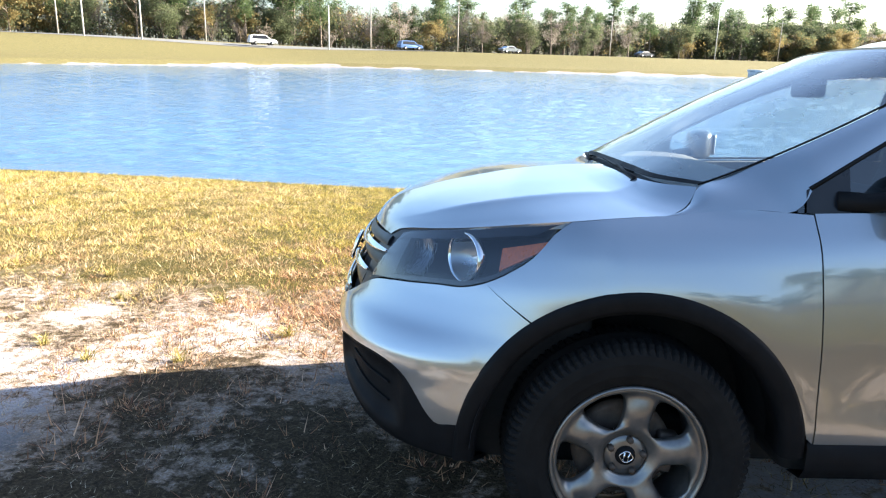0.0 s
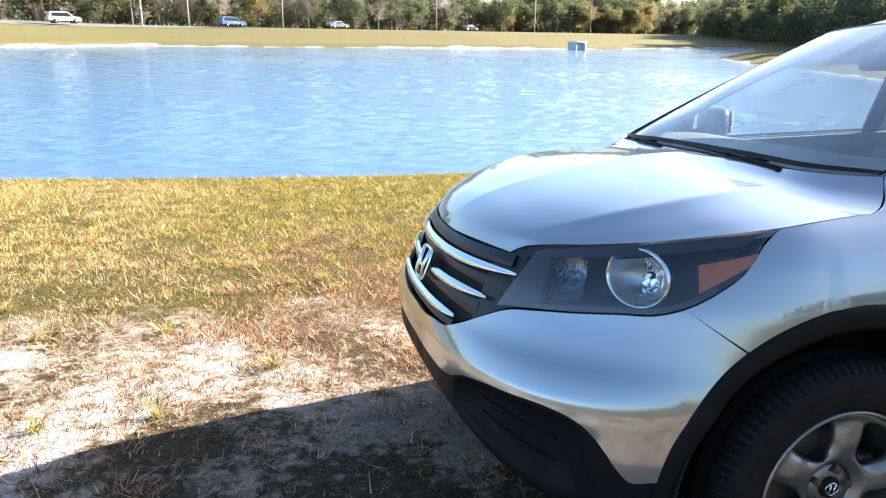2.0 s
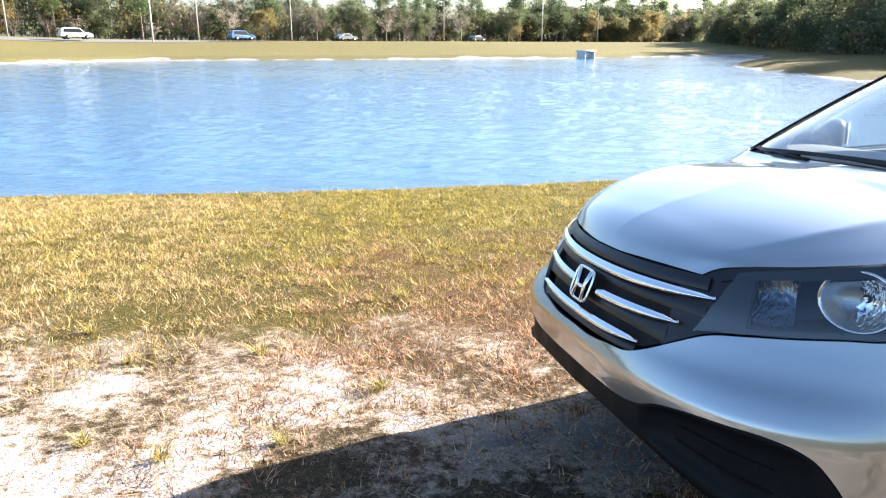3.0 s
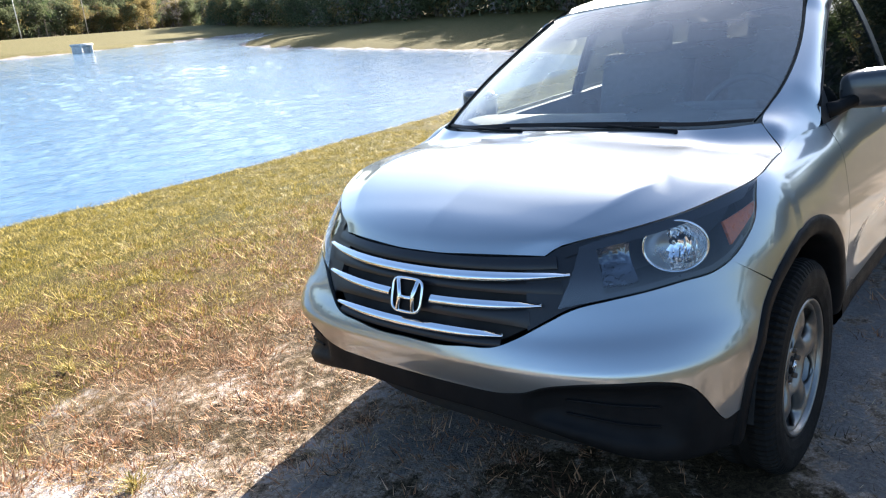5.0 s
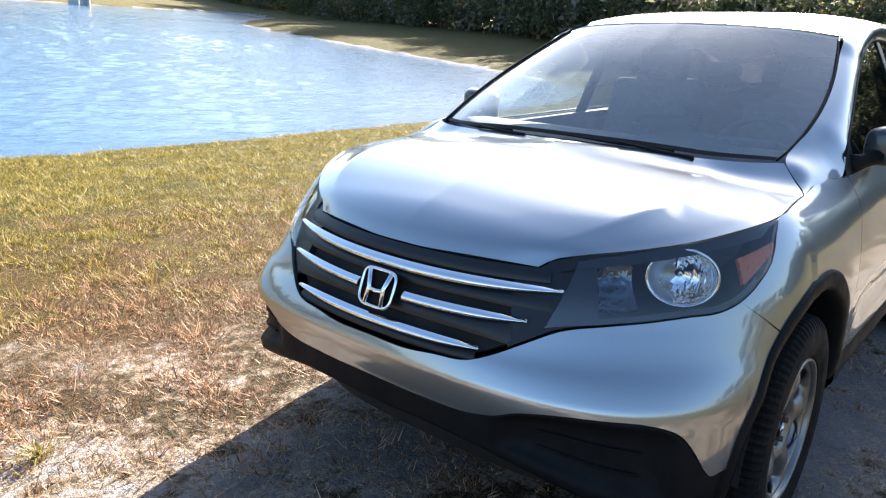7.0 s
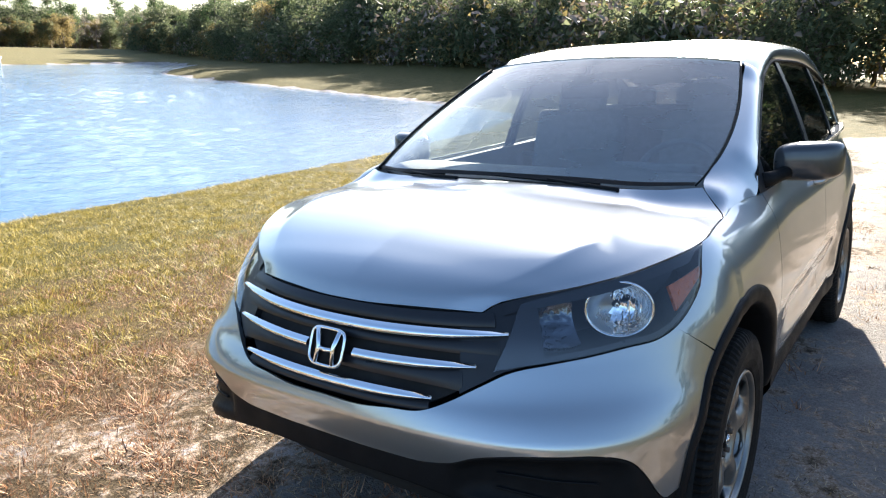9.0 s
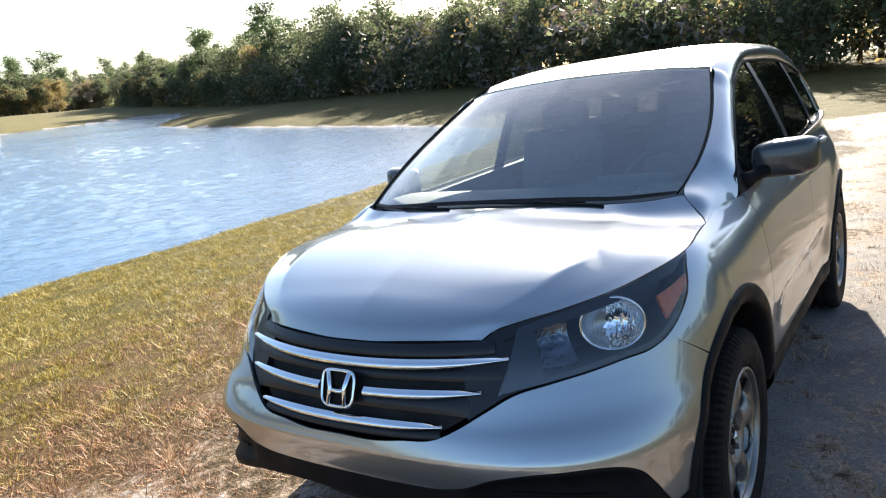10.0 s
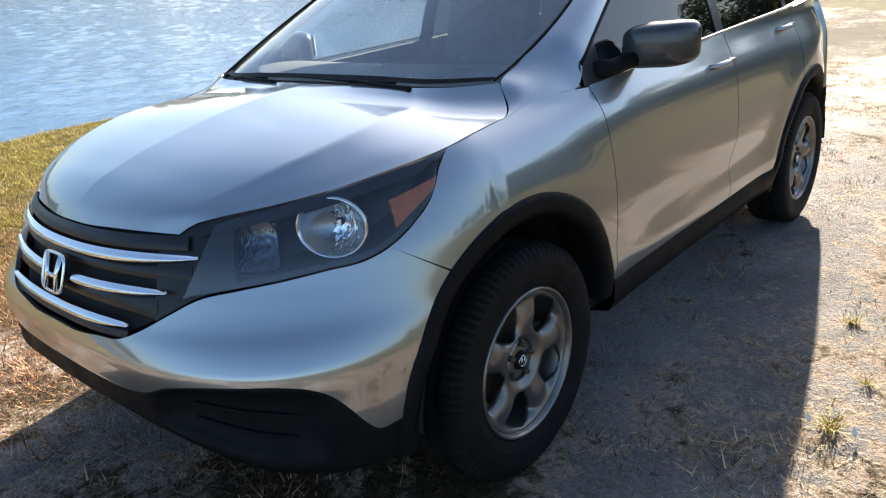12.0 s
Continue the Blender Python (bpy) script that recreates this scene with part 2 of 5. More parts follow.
def ground_sheet():
    xs = axis_steps(-900, 900, -9, 14, 0.13, 1.09)
    ys = axis_steps(-900, 900, -6, 10.5, 0.13, 1.07)
    xs = np.unique(np.concatenate([xs, np.arange(-90, 100, 2.5)]))
    ys = np.unique(np.concatenate([ys, np.arange(60, 130, 1.1)]))
    gx, gy = np.meshgrid(xs, ys)
    gz = land(gx, gy)
    near = smooth01(16, 8, np.hypot(gx - 1, gy - 2)) * smooth01(0.0, 0.6, shore_distance(gx, gy))
    for i, j in zip(*np.nonzero(near > 0.001)):
        a, b = gx[i, j], gy[i, j]
        gz[i, j] += near[i, j] * (noise.noise((a * 1.7, b * 1.7, 0)) * 0.014 + noise.noise((a * 5.1, b * 5.1, 4)) * 0.009)
    ny, nx = gx.shape
    idx = np.arange(nx * ny).reshape(ny, nx)
    faces = np.stack([idx[:-1, :-1], idx[:-1, 1:], idx[1:, 1:], idx[1:, :-1]], -1).reshape(-1, 4)
    me = bpy.data.meshes.new("ground")
    me.from_pydata(np.stack([gx, gy, gz], -1).reshape(-1, 3).tolist(), [], faces.tolist())
    me.shade_smooth()
    # how much dead litter (red) and turf (green) covers the sand, how withered the turf is (blue), how trodden the sand
    # and how much car shade is painted on it (alpha)
    red, green, rust, dirt_shade = cover(gx, gy)
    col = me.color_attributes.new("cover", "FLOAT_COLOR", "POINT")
    data = np.stack([red, green, rust, dirt_shade], -1).astype(np.float32).reshape(-1)
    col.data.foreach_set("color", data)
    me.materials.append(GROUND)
    return tagged(new("ground", me), "sandy ground with patchy dry grass sloping to a pond", "ground", kind="structure")


# the first patch is litter that also paints the car's shade darker
LITTER_SPOTS = ((-1.35, -0.6, 1.3, 1.0), (-6.4, -1.9, 1.8, 1.0), (4.9, 1.2, 1.7, 0.9), (8.2, -2.0, 2.2, 0.9), (-5.0, 1.3, 1.5, 0.8), (2.7, -2.6, 1.4, 0.6), (11.5, 0.6, 2.0, 1.1), (-9.5, 0.2, 1.6, 1.2))


def litter_field(x, y):
    """Ragged patches where dead leaves and thatch lie thick, from 0 to 1."""
    wx = x + 0.35 * np.sin(2.3 * y + 0.7 * x) + 0.16 * np.sin(5.1 * y - 3.0 * x)
    wy = y + 0.3 * np.sin(1.9 * x + 1.3) + 0.14 * np.sin(4.7 * x + 2.2 * y)
    best = np.zeros(np.shape(x))
    for cx, cy, rx, ry in LITTER_SPOTS:
        best = np.maximum(best, smooth01(1.15, 0.55, np.hypot((wx - cx) / rx, (wy - cy) / ry)))
    return best


def cover(x, y):
    """Litter and turf on the sand, from 0 to 1, by place."""
    sd = shore_distance(x, y)
    bank = smooth01(6.2, 3.4, sd)
    patchy = smooth01(9.5, 5.5, sd)
    track = np.exp(-(((y + 0.2) / 1.1) ** 2)) * smooth01(-2, 2, x)
    red = 0.52 + 0.05 * patchy - 0.05 * track + 0.05 * smooth01(-1.4, -2.4, y) + 0.10 * smooth01(-1.2, -1.8, y) * smooth01(-0.5, 0.8, x)
    red = red + 0.04 * smooth01(-1.6, -0.8, x) * smooth01(0.4, 1.2, y) * smooth01(2.8, 1.6, y) + 0.12 * litter_field(x, y) + 0.05 * smooth01(3.0, 5.5, x) * smooth01(2.5, 1.0, y) 
    green = 0.06 + 0.53 * patchy + 0.66 * bank
    out = smooth01(14, 26, np.abs(x - 3)) * smooth01(4, -1, y) + smooth01(-2.45, -3.3, y + 0.35 * np.sin(0.8 * x + 0.4) + 0.15 * np.sin(2.6 * x))
    green = np.maximum(green, 0.72 * np.clip(out + smooth01(14.5, 17.0, x + 0.5 * np.sin(1.3 * y)) * smooth01(8, 4, y), 0, 1))
    far = np.clip(smooth01(28, 45, y) + smooth01(20, 26, x) * smooth01(10, 14, y), 0, 1)
    beach = smooth01(0.3, 1.4, sd + 0.7 * np.sin(x * 0.9) * np.sin(x * 0.31) + 0.6 * np.sin(x * 0.13 + 1))
    bank_side = smooth01(20, 26, x) * smooth01(105, 85, y)
    beach = np.maximum(beach, 0.9 * bank_side * smooth01(0.0, 0.8, sd))
    green = green * (1 - far) + far * 1.15 * beach
    red = red * (1 - far) + far * 0.5
    rust = 0.68 * smooth01(2.0, 4.2, sd) * smooth01(9.0, 6.5, sd) * (1 - far) * (0.3 + 0.7 * smooth01(-2.6, -0.8, x))
    # trodden track, whose darker tone also deepens the shade beside the car
    dirt_shade = 0.85 * smooth01(-0.2, -1.0, y) * smooth01(-1.6, 0.0, x) * smooth01(-3.0, -2.3, y)
    # an oval at the nose: the car's shade painted into the sand
    dirt_shade = np.maximum(dirt_shade, 0.9 * smooth01(1.15, 0.8, np.hypot((x + 0.9) / 1.5, (y + 0.6) / 1.3)))
    # far turf turns paler; the right bank less so, tree shade in its colour
    dirt_shade = dirt_shade * (1 - far) + far * (0.4 - 0.25 * bank_side)
    return red, green, rust, dirt_shade


ground_sheet()


def pond_sheet():
    """Open water with small wind waves, finest along the near bank."""
    xs = axis_steps(-130, 110, -7, 11, 0.09, 1.013)
    ys = axis_steps(5, 150, 7.6, 9.0, 0.045, 1.009)
    gx, gy = np.meshgrid(xs, ys)
    r = np.random.default_rng(31)
    gz = np.full(gx.shape, WATER)
    calm = smooth01(0.0, 1.5, -shore_distance(gx, gy))
    gust = 0.75 + 0.25 * np.sin(gx * 0.11 + 0.07 * gy + 1.1) * np.sin(gy * 0.16 - 0.05 * gx) + 0.12 * np.sin(gx * 0.37 + gy * 0.23)
    for _ in range(44):
        wave = 0.22 * (6.0 ** r.random())
        a = radians(105) + r.normal() * 0.6
        k = 2 * math.pi / wave
        gz += calm * gust * 0.0115 / k * np.sin(k * (gx * math.cos(a) + gy * math.sin(a)) + r.random() * 6.3) * 1.35
    ny, nx = gx.shape
    idx = np.arange(nx * ny).reshape(ny, nx)
    faces = np.stack([idx[:-1, :-1], idx[:-1, 1:], idx[1:, 1:], idx[1:, :-1]], -1).reshape(-1, 4)
    return mesh_ob("pond_water", np.stack([gx, gy, gz], -1).reshape(-1, 3).tolist(), faces.tolist(), WATER_M, smooth=True)


pond_sheet()
tagged(bpy.data.objects["pond_water"], "wind-rippled blue pond water", "water", kind="structure")


# ---- trees ----
def leaf_cloud(rng, centres, radii, per, size, flat=0.6):
    """Small leaf triangles scattered in clumps."""
    out = []
    for c, r in zip(centres, radii):
        d = rng.normal(size=(per, 3))
        d /= np.linalg.norm(d, axis=1, keepdims=True)
        p = c + d * (r * rng.random((per, 1)) ** 0.4) * np.array((1, 1, flat))
        a = rng.normal(size=(per, 3))
        b = rng.normal(size=(per, 3))
        s = size * (0.5 + rng.random((per, 1)))
        out.append(np.stack([p, p + a / np.linalg.norm(a, axis=1, keepdims=True) * s, p + b / np.linalg.norm(b, axis=1, keepdims=True) * s], 1))
    return np.concatenate(out)


def limb(bm, pts, r0, r1, sides=6):
    """A tapering branch."""
    n = len(pts)
    rings = []
    for i, p in enumerate(pts):
        d = (Vector(pts[min(i + 1, n - 1)]) - Vector(pts[max(i - 1, 0)])).normalized()
        a = d.orthogonal().normalized()
        b = d.cross(a)
        r = r0 + (r1 - r0) * i / (n - 1)
        rings.append([bm.verts.new(Vector(p) + (a * math.cos(2 * math.pi * k / sides) + b * math.sin(2 * math.pi * k / sides)) * r) for k in range(sides)])
    for q0, q1 in zip(rings, rings[1:]):
        for k in range(sides):
            bm.faces.new((q0[k], q0[(k + 1) % sides], q1[(k + 1) % sides], q1[k]))


def make_tree(name, seed, kind, height, leaf, label):
    """A tree of about the given height at the origin: trunk with limbs, and crown."""
    rng = np.random.default_rng(seed)
    top = new(name)
    tagged(top, label, "tree", "trees round the pond")
    bm = bmesh.new()
    lean = rng.normal(size=2) * 0.02 * height
    trunk = [(lean[0] * t * t, lean[1] * t * t, height * t * (0.93 if kind == "pine" else 0.72)) for t in np.linspace(0, 1, 7)]
    limb(bm, trunk, 0.018 * height, 0.004 * height, 8)
    centres, radii = [], []
    n_limb = {"broad": 20, "pine": 16, "vase": 12, "sparse": 13}[kind]
    for i in range(n_limb):
        t = {"broad": 0.1 + 0.88 * rng.random(), "pine": 0.5 + 0.5 * rng.random(), "vase": 0.05 + 0.2 * rng.random(), "sparse": 0.3 + 0.65 * rng.random()}[kind]
        a = rng.random() * 2 * math.pi
        base = np.array([np.interp(t, np.linspace(0, 1, 7), [p[j] for p in trunk]) for j in range(3)])
        reach = {"broad": height * (0.34 - 0.24 * abs(t - 0.45)), "pine": height * 0.17 * (1.3 - t), "vase": height * 0.3, "sparse": height * 0.26}[kind] * (0.6 + 0.6 * rng.random())
        up = {"broad": 0.55, "pine": 0.15, "vase": 2.4, "sparse": 0.9}[kind] * reach * (0.6 + 0.7 * rng.random())
        tip = base + np.array((math.cos(a) * reach, math.sin(a) * reach, up))
        midp = (base + tip) / 2 + np.array((0, 0, -0.06 * reach))
        limb(bm, [tuple(base), tuple(midp), tuple(tip)], 0.006 * height, 0.0015 * height, 5)
        for _ in range({"broad": 6, "pine": 5, "vase": 3, "sparse": 5}[kind]):
            k = 0.45 + 0.6 * rng.random()
            centres.append(base + (tip - base) * k + rng.normal(size=3) * 0.05 * height)
            radii.append(height * {"broad": 0.112, "pine": 0.07, "vase": 0.09, "sparse": 0.075}[kind] * (0.6 + 0.8 * rng.random()))
    part("trunk", bm, BARK, top)
    per = {"broad": 62, "pine": 46, "vase": 34, "sparse": 40}[kind]
    size = {"broad": 0.021, "pine": 0.016, "vase": 0.02, "sparse": 0.017}[kind] * height
    pts = leaf_cloud(rng, centres, radii, per, size, 0.7)
    if kind in ("vase", "sparse"):          # twigs: slim slivers that point up and out
        c = pts[:, 0:1]
        d = (pts[:, 1:2] - c)
        d[..., 2] = np.abs(d[..., 2]) + 0.4 * size
        pts[:, 1:2] = c + d * 2.0
        pts[:, 2:3] = c + np.array((0.16, 0.1, 0)) * size
    tris_ob("crown", pts, leaf, top)
    return top


STOCK = [make_tree("oak_tree", 11, "broad", 10.0, LEAF_DARK, "dense dark green oak tree beside the pond"),
         make_tree("oak_tree", 12, "broad", 9.0, LEAF_DARK, "dense dark green oak tree beside the pond"),
         make_tree("maple_tree", 13, "broad", 8.5, LEAF_DRY, "tree with thinning yellow-brown autumn leaves"),
         make_tree("pine_tree", 14, "pine", 14.0, LEAF_PINE, "tall slim pine with a tufted crown"),
         make_tree("pine_tree", 15, "pine", 12.0, LEAF_PINE, "tall slim pine with a tufted crown"),
         make_tree("bare_tree", 16, "sparse", 10.0, LEAF_GREY, "grey-brown bare winter tree"),
         make_tree("bare_shrub", 17, "vase", 4.2, LEAF_GREY, "vase-shaped leafless shrub by the road")]
HOME = Vector((-1.5, -2.2, 0))
ROAD_A, ROAD_B = np.array((-47.0, 117.0)), np.array((38.0, 165.0))
ROAD_D = (ROAD_B - ROAD_A) / np.linalg.norm(ROAD_B - ROAD_A)
ROAD_N = np.array((-ROAD_D[1], ROAD_D[0]))


def on_road(azimuth, back=0.0):
    """The place beyond the pond in a compass direction, so far behind the road's middle."""
    d = np.array((math.sin(radians(azimuth)), math.cos(radians(azimuth))))
    o = np.array((HOME.x, HOME.y))
    m = np.array(((d[0], -ROAD_D[0]), (d[1], -ROAD_D[1])))
    k = np.linalg.solve(m, ROAD_A + ROAD_N * back - o)
    return o + d * k[0]


rng = np.random.default_rng(5)
used = set()


def plant(which, x, y, scale):
    stock = STOCK[which]
    m = pose(x, y, float(land(x, y)) - 0.15, 0, 0, rng.random() * 360) @ Matrix.Diagonal((scale * (0.9 + 0.3 * rng.random()), scale * (0.9 + 0.3 * rng.random()), scale, 1))
    if which not in used:
        used.add(which)
        stock.matrix_basis = m
        return stock
    return copy_thing(stock, m @ Matrix.Diagonal((1 / stock.scale[0], 1 / stock.scale[1], 1 / stock.scale[2], 1)))


# the belt of woods beyond the road
for row, back in enumerate((14, 20, 27, 36)):
    for s in np.arange(-75, 300, 3.5 + row * 0.4):
        p = ROAD_A + ROAD_D * (s + rng.normal() * 1.4) + ROAD_N * (back + rng.normal() * 2)
        kind = rng.choice([0, 1, 2, 3, 4, 5], p=(0.16, 0.16, 0.2, 0.1, 0.11, 0.27))
        plant(kind, p[0], p[1], (0.74 + 0.3 * rng.random()) * (1 + 0.05 * row) * (1.0 + 0.35 * float(smooth01(120, 190, s))))
for az, sc in ((-19.5, 1.0), (-11.5, 1.1), (6, 0.95), (13, 1.05), (18.5, 1.15), (21, 1.0), (23.5, 1.1), (-3, .8)):
    p = on_road(az, 17)
    plant(3 if sc > 1 else 4, p[0], p[1], sc * 1.08)
for az in (-18.6, -16.6, -14.6, -12.7, -8.0, 5.0, 7.0, 10.4, 12.1):
    p = on_road(az, 7 + rng.random())
    plant(6, p[0], p[1], 0.8 + 0.25 * rng.random())
# woods beyond the pond's far end and down its right bank
EDGE = np.array([(130, 198), (112, 176), (98, 152), (97, 128), (84, 100), (66, 72), (55, 50), (47, 32), (40, 17), (36, 5), (38, -10), (44, -26), (50, -42), (56, -62)], float)
for a, b in zip(EDGE, EDGE[1:]):
    n_here = int(np.linalg.norm(b - a) / 3.0)
    for k in range(n_here):
        for row in range(3 if b[1] > 40 else 5 if b[1] > -12 else 2):
            q = a + (b - a) * (k + rng.random()) / n_here + np.array((1.0, -0.15)) * (row * 5.5 + rng.random() * 2)
            kind = rng.choice([0, 1, 2, 3, 5], p=(0.34, 0.3, 0.06, 0.2, 0.1))
            near = float(np.interp(np.hypot(*q), [35, 60, 110], [0.58, 0.74, 1.0])) * (0.72 if kind == 3 and np.hypot(*q) < 60 else 1.0)
            near *= 1 + 0.75 * float(smooth01(8, 0, q[1]))
            plant(kind, q[0], q[1], near * (0.55 + 0.65 * rng.random()))
# woods close the place behind the path
for row in range(2):
    for x in np.arange(30, 62, 4.5):
        plant(rng.choice([3, 4]), x + rng.normal(), -72 - 6 * row + rng.normal() * 2, 0.7 + 0.3 * rng.random())


# brush that fills the foot of the woods
def brush(name, seed, density, tall, leaf, label):
    r = np.random.default_rng(seed)
    spots = []
    for s in np.arange(-80, 290, 0.5 / density):
        for _ in range(2):
            p = ROAD_A + ROAD_D * s + ROAD_N * (12 + r.random() * 20)
            spots.append((p[0], p[1], 0.5 + tall * 1.6 * r.random()))
    for s in np.arange(-80, 290, 0.5 / density):
        p = ROAD_A + ROAD_D * s + ROAD_N * (30 + r.random() * 12)
        spots.append((p[0], p[1], 0.4 + tall * 0.9 * r.random()))
    for a, b in zip(EDGE, EDGE[1:]):
        thick = 2.0 if b[1] < 60 else 1.0
        for k in range(int(np.linalg.norm(b - a) / 0.33 * density * thick)):
            q = a + (b - a) * r.random() + np.array((r.random() * 11 - 2.0, -1))
            spots.append((q[0], q[1], 0.4 + tall * r.random() ** (1.4 / thick)))
    for x in np.arange(28, 62, 0.6 / density):
        spots.append((x, -71 - r.random() * 8, 0.5 + 1.2 * tall * r.random()))
    spots = np.array(spots)
    cz = land(spots[:, 0], spots[:, 1])
    cen = np.stack([spots[:, 0], spots[:, 1], cz + spots[:, 2] * 0.8], -1)
    tagged(tris_ob(name, leaf_cloud(r, cen, 0.9 + spots[:, 2] * 0.32, 46, 0.34, 0.9), leaf), label, "undergrowth", kind="stuff")


brush("woodland_brush", 21, 1.0, 4.6, LEAF_DARK, "dark scrubby undergrowth at the foot of the woods")
brush("russet_brush", 22, 0.4, 4.2, LEAF_DRY, "yellow-brown scrub among the far trees")
brush("grey_brush", 23, 0.35, 5.0, LEAF_GREY, "leafless grey scrub among the far trees")


# ---- grass and litter on the near bank ----
def grass_mat(name, stops):
    return leaf_mat(name, stops, 0.22, 0.6, 0.2)


GRASS_OLIVE = grass_mat("olive_grass", ((0, (0.0672, 0.0672, 0.0181)), (0.4, (0.202, 0.162, 0.04)), (0.75, (0.426, 0.326, 0.1)), (1, (0.694, 0.55, 0.2))))
GRASS_GREEN = grass_mat("green_grass", ((0, (0.054, 0.066, 0.013)), (0.4, (0.19, 0.152, 0.022)), (0.75, (0.4, 0.3, 0.05)), (1, (0.64, 0.504, 0.14))))
GRASS_RUST = grass_mat("rust_grass", ((0, (0.056, 0.0269, 0.0181)), (0.42, (0.25, 0.118, 0.058)), (0.78, (0.47, 0.265, 0.135)), (1, (0.7, 0.49, 0.32))))
GRASS_STRAW = grass_mat("straw_grass", ((0, (0.077, 0.0506, 0.0163)), (0.4, (0.253, 0.171, 0.0624)), (0.75, (0.484, 0.355, 0.17)), (1, (0.748, 0.6, 0.37))))


LITTER_STEMS = grass_mat("litter_stems", ((0.0, (0.03, 0.022, 0.013)), (0.5, (0.10, 0.073, 0.04)), (0.85, (0.27, 0.21, 0.125)), (1.0, (0.5, 0.42, 0.3))))
GRASS_DEAD = grass_mat("dead_grass", ((0.0, (0.018, 0.013, 0.007)), (0.5, (0.05, 0.034, 0.016)), (0.85, (0.11, 0.078, 0.034)), (1.0, (0.24, 0.18, 0.09))))


def value_noise(x, y, scale, seed):
    return np.array([noise.noise((a * scale, b * scale, seed)) for a, b in zip(x, y)])


def sow(name, n, per, x0, x1, y0, y1, keep, height, width, lean, mat, label, seed, spread=0.03):
    """Tufts of slim blades that lean out from their root."""
    r = np.random.default_rng(seed)
    x, y = r.uniform(x0, x1, n), r.uniform(y0, y1, n)
    k = keep(x, y, r)
    x, y = x[k], y[k]
    m = len(x)
    big = (0.6 + 0.6 * r.random(m) ** 2) * (0.5 + 0.85 * smooth01(-0.4, 0.45, value_noise(x, y, 7.0, 41.0)))
    z = land(x, y) - 0.012
    c = np.repeat(np.stack([x, y, z], -1), per, 0)
    g = np.repeat(big, per)
    q = len(c)
    off = r.normal(size=(q, 2)) * spread * g[:, None]
    root = c.copy()
    root[:, :2] += off
    h = height * g * (0.4 + r.random(q) * 0.9)
    b = np.arctan2(off[:, 1], off[:, 0]) + r.normal(size=q) * 0.9
    ln = lean * (0.15 + 1.3 * r.random(q) ** 1.5)
    tip = root + np.stack([np.cos(b) * ln * h, np.sin(b) * ln * h, h], -1)
    a = b + math.pi / 2 + r.normal(size=q) * 0.6
    side = np.stack([np.cos(a), np.sin(a), 0 * a], -1) * (width * (0.5 + r.random(q)))[:, None]
    return tagged(tris_ob(name, np.stack([root - side, root + side, tip], 1), mat), label, "grass", kind="stuff")


def rust_side(x, y):
    """The withered stretch of the bank, beside the car; the rest is straw."""
    return smooth01(-2.7, -0.8, x + 0.8 * value_noise(x, y, 0.7, 71.0))


def bank_keep(x, y, r):
    sd = shore_distance(x, y)
    clump = 0.3 + 0.7 * smooth01(-0.3, 0.1, value_noise(x, y, 7.0, 41.0))
    return (sd > 0.05) & (r.random(len(x)) < clump * smooth01(6.6, 3.9, sd + 0.9 * value_noise(x, y, 0.5, 1.0)) * (0.4 + 0.6 * rust_side(x, y)))


def straw_keep(x, y, r):
    sd = shore_distance(x, y)
    clump = 0.2 + 0.8 * smooth01(-0.25, 0.1, value_noise(x, y, 7.0, 41.0))
    return r.random(len(x)) < clump * (1 - rust_side(x, y)) * smooth01(0.1, 0.8, sd) * smooth01(7.2, 5.2, sd)


def rust_keep(x, y, r):
    sd = shore_distance(x, y)
    band = smooth01(2.6, 4.2, sd) * smooth01(9.0, 6.2, sd)
    clump = 0.2 + 0.8 * smooth01(-0.25, 0.1, value_noise(x, y, 7.0, 41.0))
    return r.random(len(x)) < clump * rust_side(x, y) * band * smooth01(-0.25, 0.1, value_noise(x, y, 0.45, 7.0) + 0.5 * value_noise(x, y, 2.2, 8.0) + 0.05)


def dead_keep(x, y, r):
    cl = value_noise(x, y, 1.3, 23.0) + 0.6 * value_noise(x, y, 3.6, 25.0)
    return (cl > 0.04) & (r.random(len(x)) < litter_field(x, y) + 0.12)


def tuft_keep(x, y, r):
    sd = shore_distance(x, y)
    cl = value_noise(x, y, 0.9, 3.0) + 0.6 * value_noise(x, y, 3.1, 5.0)
    track = np.exp(-(((y + 0.5) / 1.1) ** 4)) * smooth01(-1.0, 0.8, x)
    level = 0.06 - 0.30 * smooth01(8.6, 6.6, sd) + 0.45 * track + 0.55 * litter_field(x, y)
    return cl > level


def green_keep(x, y, r):
    return (value_noise(x, y, 0.8, 13.0) + 0.5 * value_noise(x, y, 2.7, 15.0) > 0.42) & (r.random(len(x)) < 0.6)


sow("far_bank_grass", 7000, 40, 7, 26, 2.0, 12.5, bank_keep, 0.038, 0.003, 1.6, GRASS_GREEN, "short olive and yellow grass along the pond", 10, 0.05)
sow("bank_grass", 34000, 26, -8, 7, 2.0, 8.6, bank_keep, 0.039, 0.0029, 1.7, GRASS_GREEN, "short olive and yellow grass along the pond", 1, 0.05)


def clump_keep(x, y, r):
    sd = shore_distance(x, y)
    return (sd > 0.1) & (r.random(len(x)) < smooth01(7.0, 4.2, sd)) & (value_noise(x, y, 1.1, 51.0) + 0.5 * value_noise(x, y, 4.0, 53.0) > -0.05)


sow("grass_clumps", 12000, 44, -9, 11, 0.0, 9.0, clump_keep, 0.045, 0.0032, 1.7, GRASS_OLIVE, "golden-green grass clumps on the bank", 6, 0.055)


